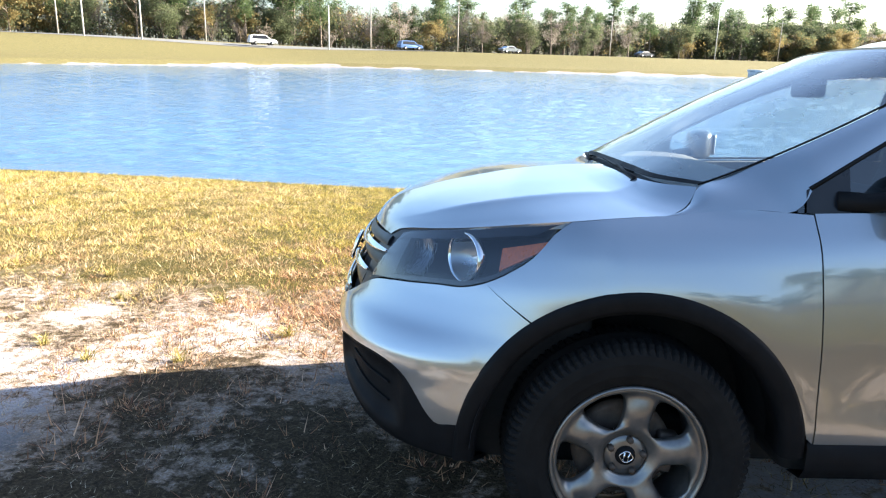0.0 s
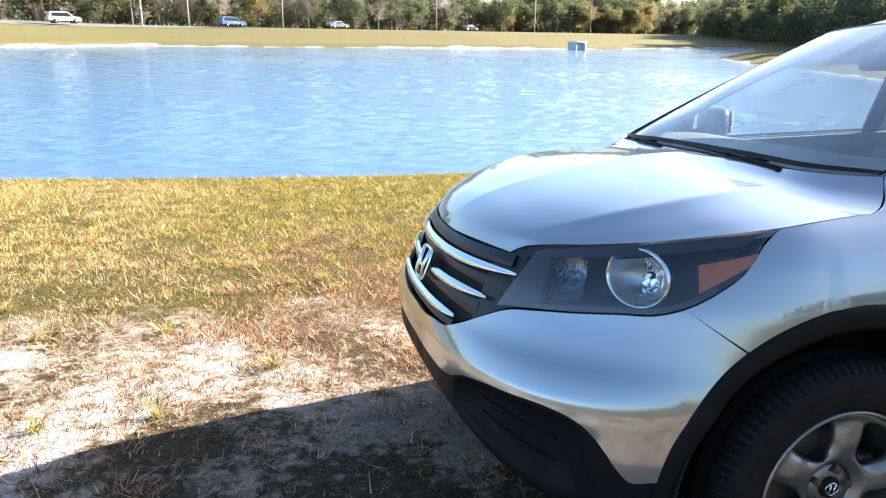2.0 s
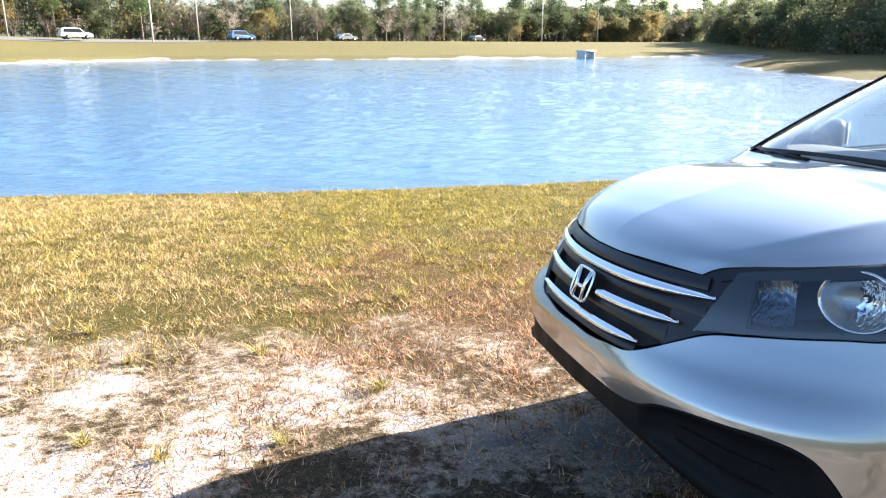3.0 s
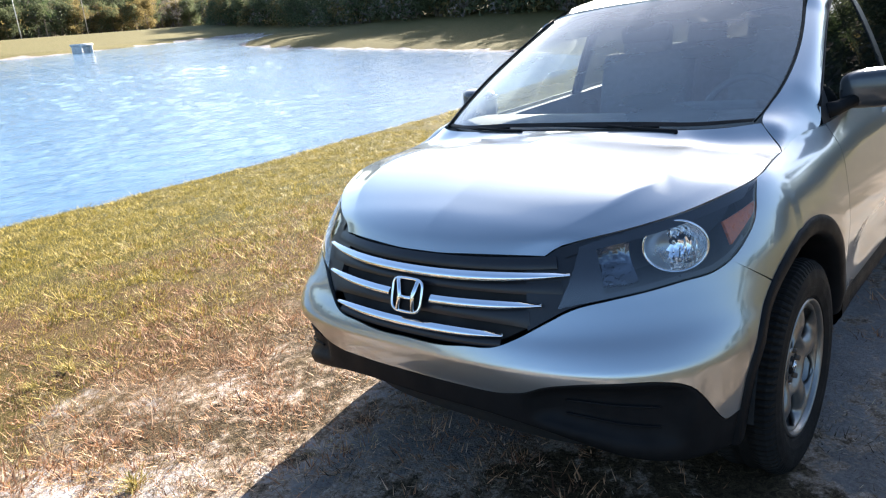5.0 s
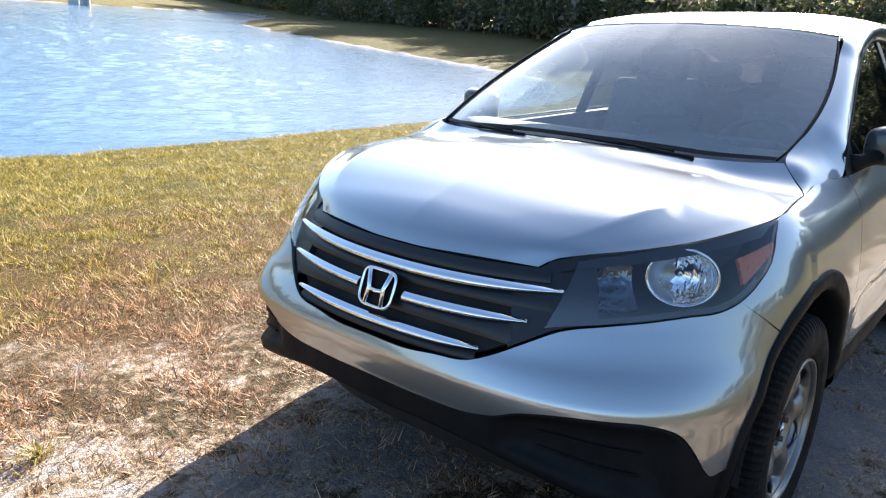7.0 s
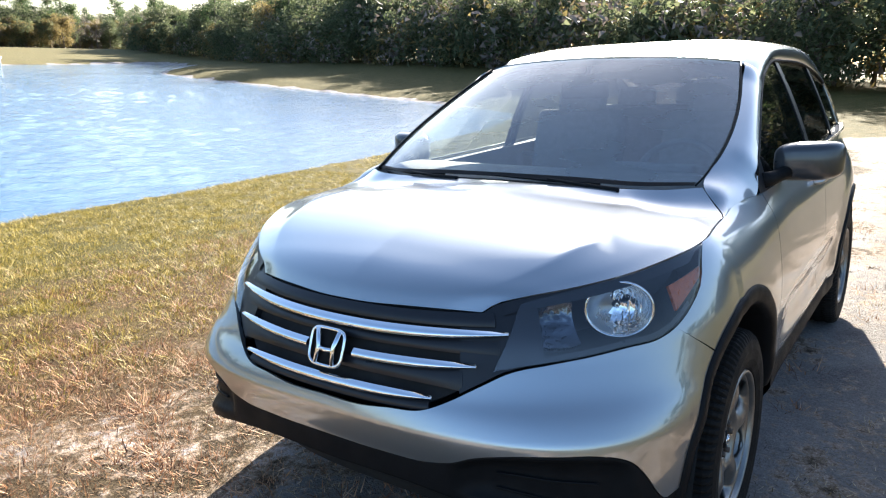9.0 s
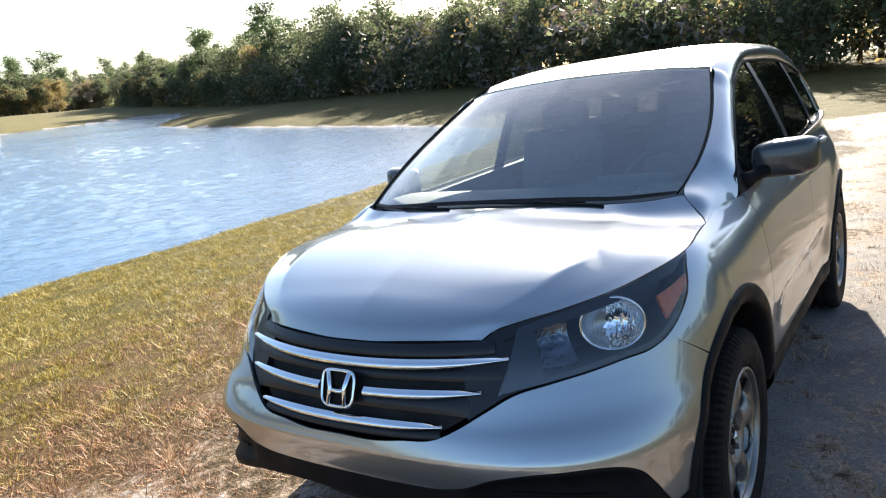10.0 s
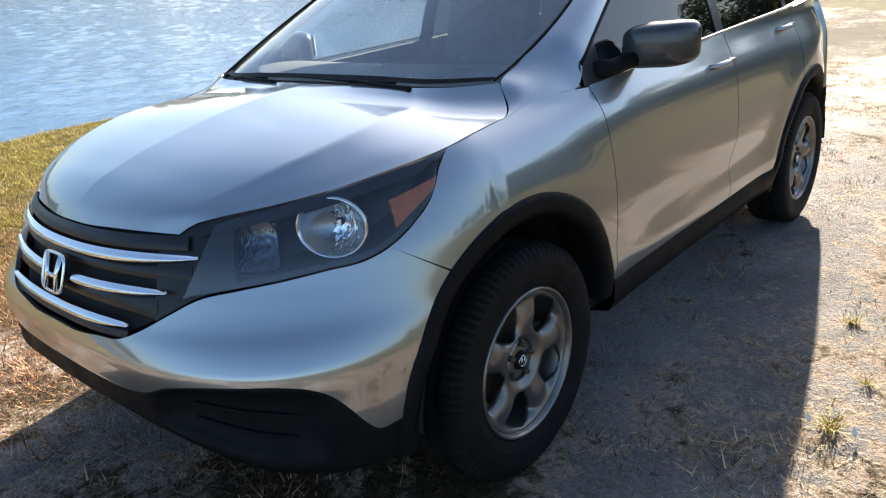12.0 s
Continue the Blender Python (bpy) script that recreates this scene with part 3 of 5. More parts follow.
def rust_clump_keep(x, y, r):
    sd = shore_distance(x, y)
    return (r.random(len(x)) < smooth01(3.0, 4.8, sd) * smooth01(9.2, 6.8, sd) * (0.12 + 0.88 * rust_side(x, y))) & (value_noise(x, y, 1.2, 61.0) + 0.5 * value_noise(x, y, 4.0, 63.0) > -0.12)


sow("withered_clumps", 13000, 44, -8, 9, -1.2, 6.0, rust_clump_keep, 0.041, 0.003, 1.9, GRASS_RUST, "withered brown grass clumps between sand and bank", 7, 0.05)
sow("rust_grass", 36000, 26, -8, 9, -0.8, 6.5, rust_keep, 0.033, 0.0027, 1.9, GRASS_RUST, "withered red-brown grass on the bank", 2, 0.045)
sow("straw_grass", 26000, 30, -9, 1, 1.0, 8.6, straw_keep, 0.037, 0.0029, 1.8, GRASS_STRAW, "short dry yellow grass on the bank", 9, 0.045)
sow("dry_tufts", 24000, 36, -9, 12, -4.5, 4.5, tuft_keep, 0.026, 0.0022, 2.2, GRASS_STRAW, "scattered dry grass tufts on sand", 3, 0.035)
sow("green_tufts", 2600, 26, -9, 12, -4.5, 4.5, green_keep, 0.036, 0.0026, 1.5, GRASS_OLIVE, "small green weeds among the dry grass", 4, 0.025)

sow("dead_tufts", 16000, 48, -7, 7, -4.0, 2.2, dead_keep, 0.026, 0.0022, 2.4, GRASS_DEAD, "matted dark brown dead grass on the sand", 5, 0.045)


def litter(n, seed):
    """Dead stems lying flat on the sand."""
    r = np.random.default_rng(seed)
    x, y = r.uniform(-8, 11, n), r.uniform(-4.5, 4.5, n)
    trodden = smooth01(-0.4, -1.0, y) * smooth01(-0.8, 0.4, x) * smooth01(-3.4, -2.6, y)
    k = (value_noise(x, y, 1.15, 3.0) + 0.5 * value_noise(x, y, 3.0, 9.0)) > -0.22 + 0.4 * trodden
    x, y = x[k], y[k]
    m = len(x)
    z = land(x, y) + 0.004 + 0.010 * r.random(m)
    a, ln, w = r.random(m) * 2 * math.pi, 0.012 + 0.04 * r.random(m) ** 1.5, 0.0008 + 0.0011 * r.random(m)
    p = np.stack([x, y, z], -1)
    d = np.stack([np.cos(a) * ln, np.sin(a) * ln, (r.random(m) - 0.3) * 0.012], -1)
    s = np.stack([-np.sin(a) * w, np.cos(a) * w, 0 * a], -1)
    return np.stack([p - s, p + s, p + d], 1)


tagged(tris_ob("dead_stems", litter(230000, 8), LITTER_STEMS), "dead straw and stems lying on the sand", "litter", kind="stuff")


# ---- car materials ----
def paint_material():
    m = Mat("silver_paint", (0.42, 0.43, 0.43), 0.5, 0.85)
    fleck = m.noise(900, 2, 0.5)
    m.to("Base Color", m.mix(m.ramp(m.noise(1.3, 5, 0.6), ((0.35, 0.0), (0.7, 0.14))), m.ramp(fleck, ((0.3, (0.262, 0.284, 0.299)), (0.7, (0.277, 0.299, 0.314)))), (0.26, 0.265, 0.26)))
    m.to("Roughness", m.ramp(m.noise(3.0, 6, 0.65), ((0.3, 0.33), (0.75, 0.37))))
    m.set("Coat Weight", 1.0).set("Coat Roughness", 0.05).set("Coat IOR", 2.25)
    return m.m


PAINT = paint_material()


def plain(name, color, rough, metal=0.0, vary=0.25, scale=8.0, bump=0.0, coat=0.0, spec=0.5):
    m = Mat(name, color, rough, metal).set("Specular IOR Level", spec)
    lo, hi = tuple(c * (1 - vary) for c in color), tuple(min(1, c * (1 + vary)) for c in color)
    m.to("Base Color", m.ramp(m.noise(scale, 6, 0.65), ((0.3, lo), (0.7, hi))))
    m.to("Roughness", m.ramp(m.noise(scale * 0.7, 5, 0.6), ((0.3, max(0.02, rough * 0.8)), (0.7, min(1, rough * 1.2)))))
    if bump:
        m.bump(m.noise(scale * 30, 3, 0.6), bump, 0.002)
    if coat:
        m.set("Coat Weight", coat)
    return m.m


CHROME = plain("chrome", (0.8, 0.81, 0.82), 0.08, 1.0, 0.03, 20)
BLACK = plain("black_plastic", (0.008, 0.008, 0.0085), 0.55, 0, 0.25, 12, 0.25, 0, 0.08)
GLOSS = plain("dark_grille_plastic", (0.013, 0.014, 0.017), 0.33, 0, 0.15, 12, 0, 0, 0.3)
RUBBER = plain("tyre_rubber", (0.0085, 0.008, 0.0075), 0.7, 0, 0.35, 14, 0.3, 0, 0.12)
STEEL = plain("painted_steel_rim", (0.21, 0.2, 0.185), 0.34, 0.8, 0.22, 16, 0.1)
SHELL = plain("satin_mirror_shell", (0.03, 0.031, 0.034), 0.3, 0, 0.1, 12, 0, 0.5)
IRON = plain("brown_brake_iron", (0.08, 0.06, 0.045), 0.7, 0.4, 0.4, 20)
DARK = plain("dark_underbody", (0.006, 0.006, 0.006), 0.85)
CABIN = plain("grey_cabin_trim", (0.09, 0.088, 0.085), 0.7, 0, 0.2, 10, 0.2)
CLOTH = plain("grey_seat_cloth", (0.13, 0.125, 0.12), 0.95, 0, 0.2, 40, 0.4)
AMBER = plain("amber_reflector", (0.38, 0.078, 0.006), 0.3, 0, 0.25, 70, 0.4, 0.0)
LAMP_DARK = plain("smoked_lamp_housing", (0.012, 0.013, 0.016), 0.35, 0.1)


def facet_material():
    m = Mat("faceted_reflector", (0.82, 0.82, 0.83), 0.06, 1.0)
    m.bump(m.noise(110, 1, 0.3, (1, 1, 0.22)), 0.5, 0.012)
    return m.m


FACET = facet_material()
SATIN = plain("satin_lamp_shell", (0.36, 0.37, 0.38), 0.3, 0.8, 0.08, 30)


def streaked_material():
    m = Mat("streaked_lamp_panel", (0.3, 0.31, 0.33), 0.12, 1.0)
    m.bump(m.noise(120, 1, 0.3, (1, 1, 0.3)), 0.5, 0.012)
    m.to("Base Color", m.ramp(m.noise(60, 3, 0.6, (0.3, 0.3, 1)), ((0.35, (0.03, 0.034, 0.04)), (0.65, (0.16, 0.17, 0.19)))))
    return m.m


SMOKE = streaked_material()


def glass_material(name, tint, gloss=1.0, base=0.06, grow=0.85):
    """A thin pane: clear, with a reflection that grows at grazing angles."""
    m = bpy.data.materials.new(name)
    m.use_nodes = True
    n, l = m.node_tree.nodes, m.node_tree.links
    n.remove(n["Principled BSDF"])
    clear, shine, mx = n.new("ShaderNodeBsdfTransparent"), n.new("ShaderNodeBsdfGlossy"), n.new("ShaderNodeMixShader")
    facing, power, scale_ = n.new("ShaderNodeLayerWeight"), n.new("ShaderNodeMath"), n.new("ShaderNodeMath")
    facing.inputs["Blend"].default_value = 0.5
    power.operation, power.inputs[1].default_value = "POWER", 4.0
    scale_.operation, scale_.inputs[1].default_value, scale_.inputs[2].default_value = "MULTIPLY_ADD", grow, base
    l.new(facing.outputs["Facing"], power.inputs[0])
    l.new(power.outputs[0], scale_.inputs[0])
    clear.inputs["Color"].default_value = hexless(tint)
    shine.inputs["Color"].default_value = (gloss, gloss, gloss, 1)
    shine.inputs["Roughness"].default_value = 0.015
    l.new(scale_.outputs[0], mx.inputs["Fac"])
    l.new(clear.outputs["BSDF"], mx.inputs[1])
    l.new(shine.outputs["BSDF"], mx.inputs[2])
    l.new(mx.outputs["Shader"], n["Material Output"].inputs["Surface"])
    return m


def dusty_haze_glass(name, tint, film):
    """The same pane under a thin dusty film that scatters light, with a bluish haze painted in."""
    m = glass_material(name, tint, 1.0, 0.17)
    n, l = m.node_tree.nodes, m.node_tree.links
    last = n["Material Output"].inputs["Surface"].links[0].from_socket
    dust_haze, mx = n.new("ShaderNodeBsdfTranslucent"), n.new("ShaderNodeMixShader")
    grain = n.new("ShaderNodeTexNoise")
    grain.inputs["Scale"].default_value, grain.inputs["Detail"].default_value = 5.0, 6.0
    ramp = n.new("ShaderNodeMapRange")
    ramp.inputs["To Min"].default_value, ramp.inputs["To Max"].default_value = film * 0.5, film * 1.5
    # cyan tint: the pale veil over the windshield, put into the film's colour
    dust_haze.inputs["Color"].default_value = (0.7, 0.86, 0.92, 1)
    l.new(grain.outputs["Fac"], ramp.inputs["Value"])
    l.new(ramp.outputs["Result"], mx.inputs["Fac"])
    l.new(last, mx.inputs[1])
    l.new(dust_haze.outputs["BSDF"], mx.inputs[2])
    l.new(mx.outputs["Shader"], n["Material Output"].inputs["Surface"])
    return m


SHIELD_GLASS = dusty_haze_glass("windshield_glass", (0.86, 0.95, 0.96), 0.26)
GLASS = glass_material("window_glass", (0.8, 0.86, 0.85), 1.0, 0.1)
TINTED = glass_material("tinted_glass", (0.12, 0.14, 0.14), 1.0, 0.08, 0.25)
LENS = glass_material("lamp_lens", (0.85, 0.87, 0.89), 1.0, 0.062, 0.95)

# ---- the car's surfaces: x runs back from the front axle, s out from the middle, z up ----
ZK = (0.15, 0.20, 0.30, 0.40, 0.50, 0.58, 0.65, 0.70, 0.76, 0.83, 0.88, 0.94, 1.0, 1.05)
XC = (-0.74, -0.78, -0.845, -0.88, -0.893, -0.894, -0.885, -0.872, -0.853, -0.823, -0.795, -0.746, -0.678, -0.60)
WK = (0.84, 0.85, 0.865, 0.876, 0.885, 0.89, 0.892, 0.893, 0.8915, 0.8855, 0.8745, 0.856, 0.818, 0.760)
NK = (3.3, 3.3, 3.3, 3.3, 3.1, 2.9, 2.6, 2.35, 2.15, 2.0, 1.9, 1.8, 1.8, 1.8)
MK = (3.4, 3.4, 3.4, 3.4, 3.3, 3.15, 2.88, 2.54, 2.35, 2.27, 2.2, 2.2, 2.2, 2.2)
DZ = (0.15, 0.30, 0.40, 0.46, 0.52, 0.60, 0.70, 0.80, 0.88, 0.94, 0.985, 1.02, 1.05, 1.07, 1.10)
DW = (0.82, 0.85, 0.872, 0.884, 0.884, 0.889, 0.897, 0.895, 0.887, 0.880, 0.869, 0.853, 0.838, 0.828, 0.815)
XW = -0.1


def soft_interp(v, ks, vs):
    """Smooth curve through a table (Catmull-Rom with uneven steps)."""
    ks, vs = np.asarray(ks, float), np.asarray(vs, float)
    v = np.clip(np.asarray(v, float), ks[0], ks[-1])
    d = np.gradient(vs, ks)
    i = np.clip(np.searchsorted(ks, v, "right") - 1, 0, len(ks) - 2)
    h = ks[i + 1] - ks[i]
    t = (v - ks[i]) / h
    return ((2 * t**3 - 3 * t**2 + 1) * vs[i] + (t**3 - 2 * t**2 + t) * h * d[i] + (-2 * t**3 + 3 * t**2) * vs[i + 1] + (t**3 - t**2) * h * d[i + 1])


def bend(pts, n):
    """n points evenly along a smooth curve through pts."""
    pts = np.asarray(pts, float)
    k = np.concatenate([[0], np.cumsum(np.linalg.norm(np.diff(pts, axis=0), axis=1))])
    t = np.linspace(0, k[-1], n)
    return np.stack([soft_interp(t, k, pts[:, j]) for j in range(pts.shape[1])], -1)


def side_width(x, z):
    """Half width of the body beside and behind the front wheels."""
    front, side = soft_interp(z, ZK, WK), soft_interp(z, DZ, DW)
    k = smooth01(-0.1, 0.72, x)
    w = front * (1 - k) + side * k
    # wheel arches swell a little, the flanks between them draw in, the tail tapers
    w = w + 0.006 * np.exp(-((np.hypot(x, z - 0.345) - 0.53) / 0.09) ** 2) + 0.012 * np.exp(-((np.hypot(x - 2.62, z - 0.345) - 0.53) / 0.1) ** 2)
    w = w - 0.016 * np.exp(-(((z - 0.56) / 0.07) ** 2)) * smooth01(0.55, 0.9, x) * smooth01(2.15, 1.8, x)
    return w - 0.235 * np.clip((x - 2.45) / 1.15, 0, 1) ** 2.0


def crease(z):
    """How far the bumper stands out along its horizontal ridge."""
    return 0.013 * np.clip(1 - np.abs(z - 0.606) / 0.078, 0, 1)


def nose(phi, z, inset=0.0):
    """Point of the nose at plan angle phi (0: ahead, pi/2: abreast of XW)."""
    phi, z = np.broadcast_arrays(np.asarray(phi, float), np.asarray(z, float))
    a, w = XW - soft_interp(z, ZK, XC) + crease(z) - inset, soft_interp(z, ZK, WK) + 0.4 * crease(z) - inset
    n, m = soft_interp(z, ZK, NK), soft_interp(z, ZK, MK)
    c, s = 0.8 * np.maximum(np.cos(phi), 0), 0.89 * np.sin(phi)
    lo, hi = np.zeros(phi.shape), np.full(phi.shape, 2.0)
    for _ in range(40):
        r = (lo + hi) / 2
        out = (r * c / a) ** n + (r * s / w) ** m > 1
        hi, lo = np.where(out, r, hi), np.where(out, lo, r)
    return np.stack([XW - r * c, r * s, z + 0 * r], -1)


def phi_of(x, s):
    return math.atan2(s / 0.89, (XW - x) / 0.8)


def curve_on_nose(rows):
    """(s, x, z) rows to tables of phi and z."""
    return np.array([phi_of(x, s) for s, x, z in rows]), np.array([z for *_, z in rows])


BUMPER_TOP = curve_on_nose([(0, -.897, .636), (.13, -.895, .636), (.22, -.885, .646), (.315, -.868, .656), (.37, -.839, .68), (.435, -.798, .718), (.495, -.755, .752), (.58, -.694, .773),
                            (.65, -.63, .786), (.717, -.55, .800), (.768, -.475, .809), (.80, -.41, .834), (.815, -.356, .866), (.824, -.284, .924), (.81, -.248, .968), (.795, -.197, 1.008)])
HOOD_FRONT = [(0, -.790, .881), (.066, -.789, .881), (.2, -.772, .885), (.3, -.750, .886), (.40, -.715, .883)]
HOOD_SIDE = [(.40, -.715, .883), (.428, -.691, .904), (.475, -.662, .918), (.59, -.567, .941), (.69, -.452, .966), (.745, -.352, .986), (.782, -.26, 1.002), (.793, -.197, 1.010)]
SILVER_LOW = curve_on_nose([(0, -.90, .522), (.2, -.896, .523), (.36, -.878, .531), (.40, -.872, .540), (.455, -.854, .565), (.52, -.824, .58), (.62, -.762, .586), (.70, -.69, .58), (.737, -.655, .566),
                            (.76, -.628, .545), (.782, -.6, .505), (.80, -.566, .45), (.811, -.545, .424), (.83, -.50, .422), (.845, -.47, .424)])
ARCH_R = 0.495


def grid_mesh(bm, P, outward=None, skirt=0.0):
    """Adds a grid of points (nu, nv, 3) as faces that look away from `outward`; skirt: a folded edge all round."""
    nu, nv = P.shape[:2]
    mid = P[nu // 2, nv // 2]
    nrm = np.cross(P[min(nu // 2 + 1, nu - 1), nv // 2] - P[max(nu // 2 - 1, 0), nv // 2], P[nu // 2, min(nv // 2 + 1, nv - 1)] - P[nu // 2, max(nv // 2 - 1, 0)])
    core = np.array(outward if outward is not None else (1.3, 0, 0.75))
    flip = np.dot(nrm, mid - core) < 0
    V = [[bm.verts.new(P[i, j]) for j in range(nv)] for i in range(nu)]
    for i in range(nu - 1):
        for j in range(nv - 1):
            q = [V[i][j], V[i + 1][j], V[i + 1][j + 1], V[i][j + 1]]
            bm.faces.new(q[::-1] if flip else q)
    if skirt:
        du, dv = np.gradient(P, axis=0), np.gradient(P, axis=1)
        N = np.cross(du, dv)
        N /= np.maximum(np.linalg.norm(N, axis=-1, keepdims=True), 1e-9)
        N = N if flip else -N
        ring = [(i, 0) for i in range(nu)] + [(nu - 1, j) for j in range(1, nv)] + [(i, nv - 1) for i in range(nu - 2, -1, -1)] + [(0, j) for j in range(nv - 2, 0, -1)]
        A = [bm.verts.new(P[i, j]) for i, j in ring]
        B = [bm.verts.new(P[i, j] + N[i, j] * skirt) for i, j in ring]
        for k in range(len(ring)):
            q = [A[k], B[k], B[(k + 1) % len(ring)], A[(k + 1) % len(ring)]]
            try:
                bm.faces.new(q[::-1] if flip else q)
            except ValueError:
                pass


def to_car(P, left=True):
    """(x, s, z) to the car's own axes: the left side lies on minus y."""
    Q = np.array(P, float)
    Q[..., 1] *= -1 if left else 1
    return Q


def both(P):
    """A half grid whose first row is the middle, made whole."""
    return np.concatenate([to_car(P, False)[::-1], to_car(P)[1:]], 0)


def panel(name, P, mat, parent, label="", skirt=0.014, core=None):
    bm = bmesh.new()
    grid_mesh(bm, P, core, skirt)
    return part(name, bm, mat, parent, label)


def tube(bm, pts, radius, sides=8, cap=True):
    """A round bar along points; radius may be a list."""
    pts = [Vector(p) for p in pts]
    rad = radius if hasattr(radius, "__len__") else [radius] * len(pts)
    rings = []
    for i, p in enumerate(pts):
        d = (pts[min(i + 1, len(pts) - 1)] - pts[max(i - 1, 0)]).normalized()
        a = d.orthogonal().normalized() if not rings else (rings_axis - d * rings_axis.dot(d)).normalized()
        rings_axis = a
        b = d.cross(a)
        rings.append([bm.verts.new(p + (a * math.cos(2 * math.pi * k / sides) + b * math.sin(2 * math.pi * k / sides)) * rad[i]) for k in range(sides)])
    for r0, r1 in zip(rings, rings[1:]):
        for k in range(sides):
            bm.faces.new((r0[k], r0[(k + 1) % sides], r1[(k + 1) % sides], r1[k]))
    if cap:
        bm.faces.new(rings[0][::-1])
        bm.faces.new(rings[-1])


def revolve(bm, profile, segs, closed=False):
    """Turns (r, y) rows about the y axis."""
    rows = []
    for r, y in profile:
        rows.append([bm.verts.new((r * math.cos(2 * math.pi * k / segs), y, r * math.sin(2 * math.pi * k / segs))) for k in range(segs)])
    pairs = list(zip(rows, rows[1:])) + ([(rows[-1], rows[0])] if closed else [])
    for a, b in pairs:
        for k in range(segs):
            bm.faces.new((a[k], a[(k + 1) % segs], b[(k + 1) % segs], b[k]))


def rounded_box(bm, size, at, bevel=0.02, segs=2, turn=None):
    made = bmesh.ops.create_cube(bm, size=1)
    vs = made["verts"]
    bmesh.ops.scale(bm, vec=size, verts=vs)
    es = list({e for v in vs for e in v.link_edges})
    res = bmesh.ops.bevel(bm, geom=es, offset=bevel, segments=segs, affect="EDGES", profile=0.6)
    vs = list({v for f in res["faces"] for v in f.verts} | {v for v in vs if v.is_valid})
    if turn is not None:
        bmesh.ops.transform(bm, matrix=turn, verts=vs)
    bmesh.ops.translate(bm, vec=at, verts=vs)


car = new("car")
car.matrix_world = SLOPE
tagged(car, "silver compact crossover parked on sand, dusty, with steel wheels", "car")


# ---- nose ----
def nose_strip(phis, lo, hi, nv, inset=0.0, out=0.0):
    """Half grid between two curves over plan angles; out: bulge in the middle of its height."""
    rows = []
    for k, p in enumerate(phis):
        z = np.linspace(lo[k], hi[k], nv)
        t = np.linspace(-1, 1, nv)
        q = nose(np.full(nv, p), z, inset)
        q2 = nose(np.full(nv, p), z, inset - out)
        rows.append(q + (q2 - q) * (1 - t[:, None] ** 2))
    return np.array(rows)


PHI_TIP, PHI_SEAM = BUMPER_TOP[0][-1], phi_of(-.424, .802)


def arch_height(x):
    """Height of the front wheel arch's rim over x."""
    return 0.345 + np.sqrt(np.maximum(ARCH_R**2 - np.asarray(x) ** 2, 0.0))


# front bumper skin, round to the slanting seam between lamp and arch
phis = np.linspace(0, SILVER_LOW[0][-1], 74)
P = nose_strip(phis, soft_interp(phis, *SILVER_LOW), soft_interp(phis, *BUMPER_TOP), 22)
rows = []
for k in np.linspace(0, 1, 18)[1:]:
    up = np.linspace(0, 1, 22)
    lowx = -.47 + k * (-.300 + .47)
    zl = .424 + (float(arch_height(lowx)) - .424) * min(1, k * 5)
    ph_hi = SILVER_LOW[0][-1] + k * (PHI_SEAM - SILVER_LOW[0][-1])
    zh = float(soft_interp(ph_hi, *BUMPER_TOP))
    rows.append(nose(np.interp(up, [0, 1], [phi_of(lowx, .86), ph_hi]), zl + (zh - zl) * up))
P = np.concatenate([P, np.array(rows)], 0)
panel("front_bumper", both(P), PAINT, car, "silver painted bumper skin with a dusty lower edge")

# black lower bumper: lip, recessed lamp pockets and under-tray
phis = np.linspace(0, phi_of(-.47, .845), 64)
lowz = soft_interp(phis, *SILVER_LOW)
lip = curve_on_nose([(0, -.89, .452), (.33, -.876, .450), (.45, -.845, .432), (.56, -.81, .40), (.65, -.755, .362), (.72, -.68, .335), (.80, -.55, .318), (.84, -.47, .315)])
lipz = soft_interp(phis, *lip)
rows = []
for p, zl, zb in zip(phis, lowz, lipz):
    pocket = float(np.clip((zl - 0.545) / 0.03, 0, 1))
    tall = zl - zb
    line = [nose(p, zl - .0005, .012)[()]]
    for v in (0.0, .06, .14, .3, .5, .68, .78, .86, .93, 1.0):
        reach = float(smooth01(1.12, .92, p))
        dip = .03 * reach * pocket * float(smooth01(.03, .16, v) * smooth01(.84, .70, v))
        line.append(nose(p, zl - .003 - tall * v, .003 + dip)[()])
    line += [nose(p, zb - .018, .02)[()], nose(p, zb - .05, .07)[()], nose(p, zb - .085, .16)[()], nose(p, max(.20, zb - .14), .30)[()]]
    rows.append(line)
lower = panel("lower_bumper", both(np.array(rows)), BLACK, car, "unpainted black plastic lower bumper")
# two thin ribs across each pocket and a rolled edge along the lip
for sgn in (-1, 1):
    for v in (0.36, 0.6):
        line = []
        for p in np.linspace(phi_of(-.815, .5), phi_of(-.68, .70), 26):
            zl, zb = float(soft_interp(p, *SILVER_LOW)), float(soft_interp(p, *lip))
            c = nose(p, zl - .003 - (zl - zb) * v, .029)
            line.append((c[0], sgn * c[1], c[2]))
        bm = bmesh.new()
        tube(bm, line, .0035, 6)
        part("pocket_rib", bm, BLACK, lower)

# front fenders
def door_gap(z):
    """Where the door's front edge runs: it leans forward towards the top."""
    return .514 - .085 * (z - .42)


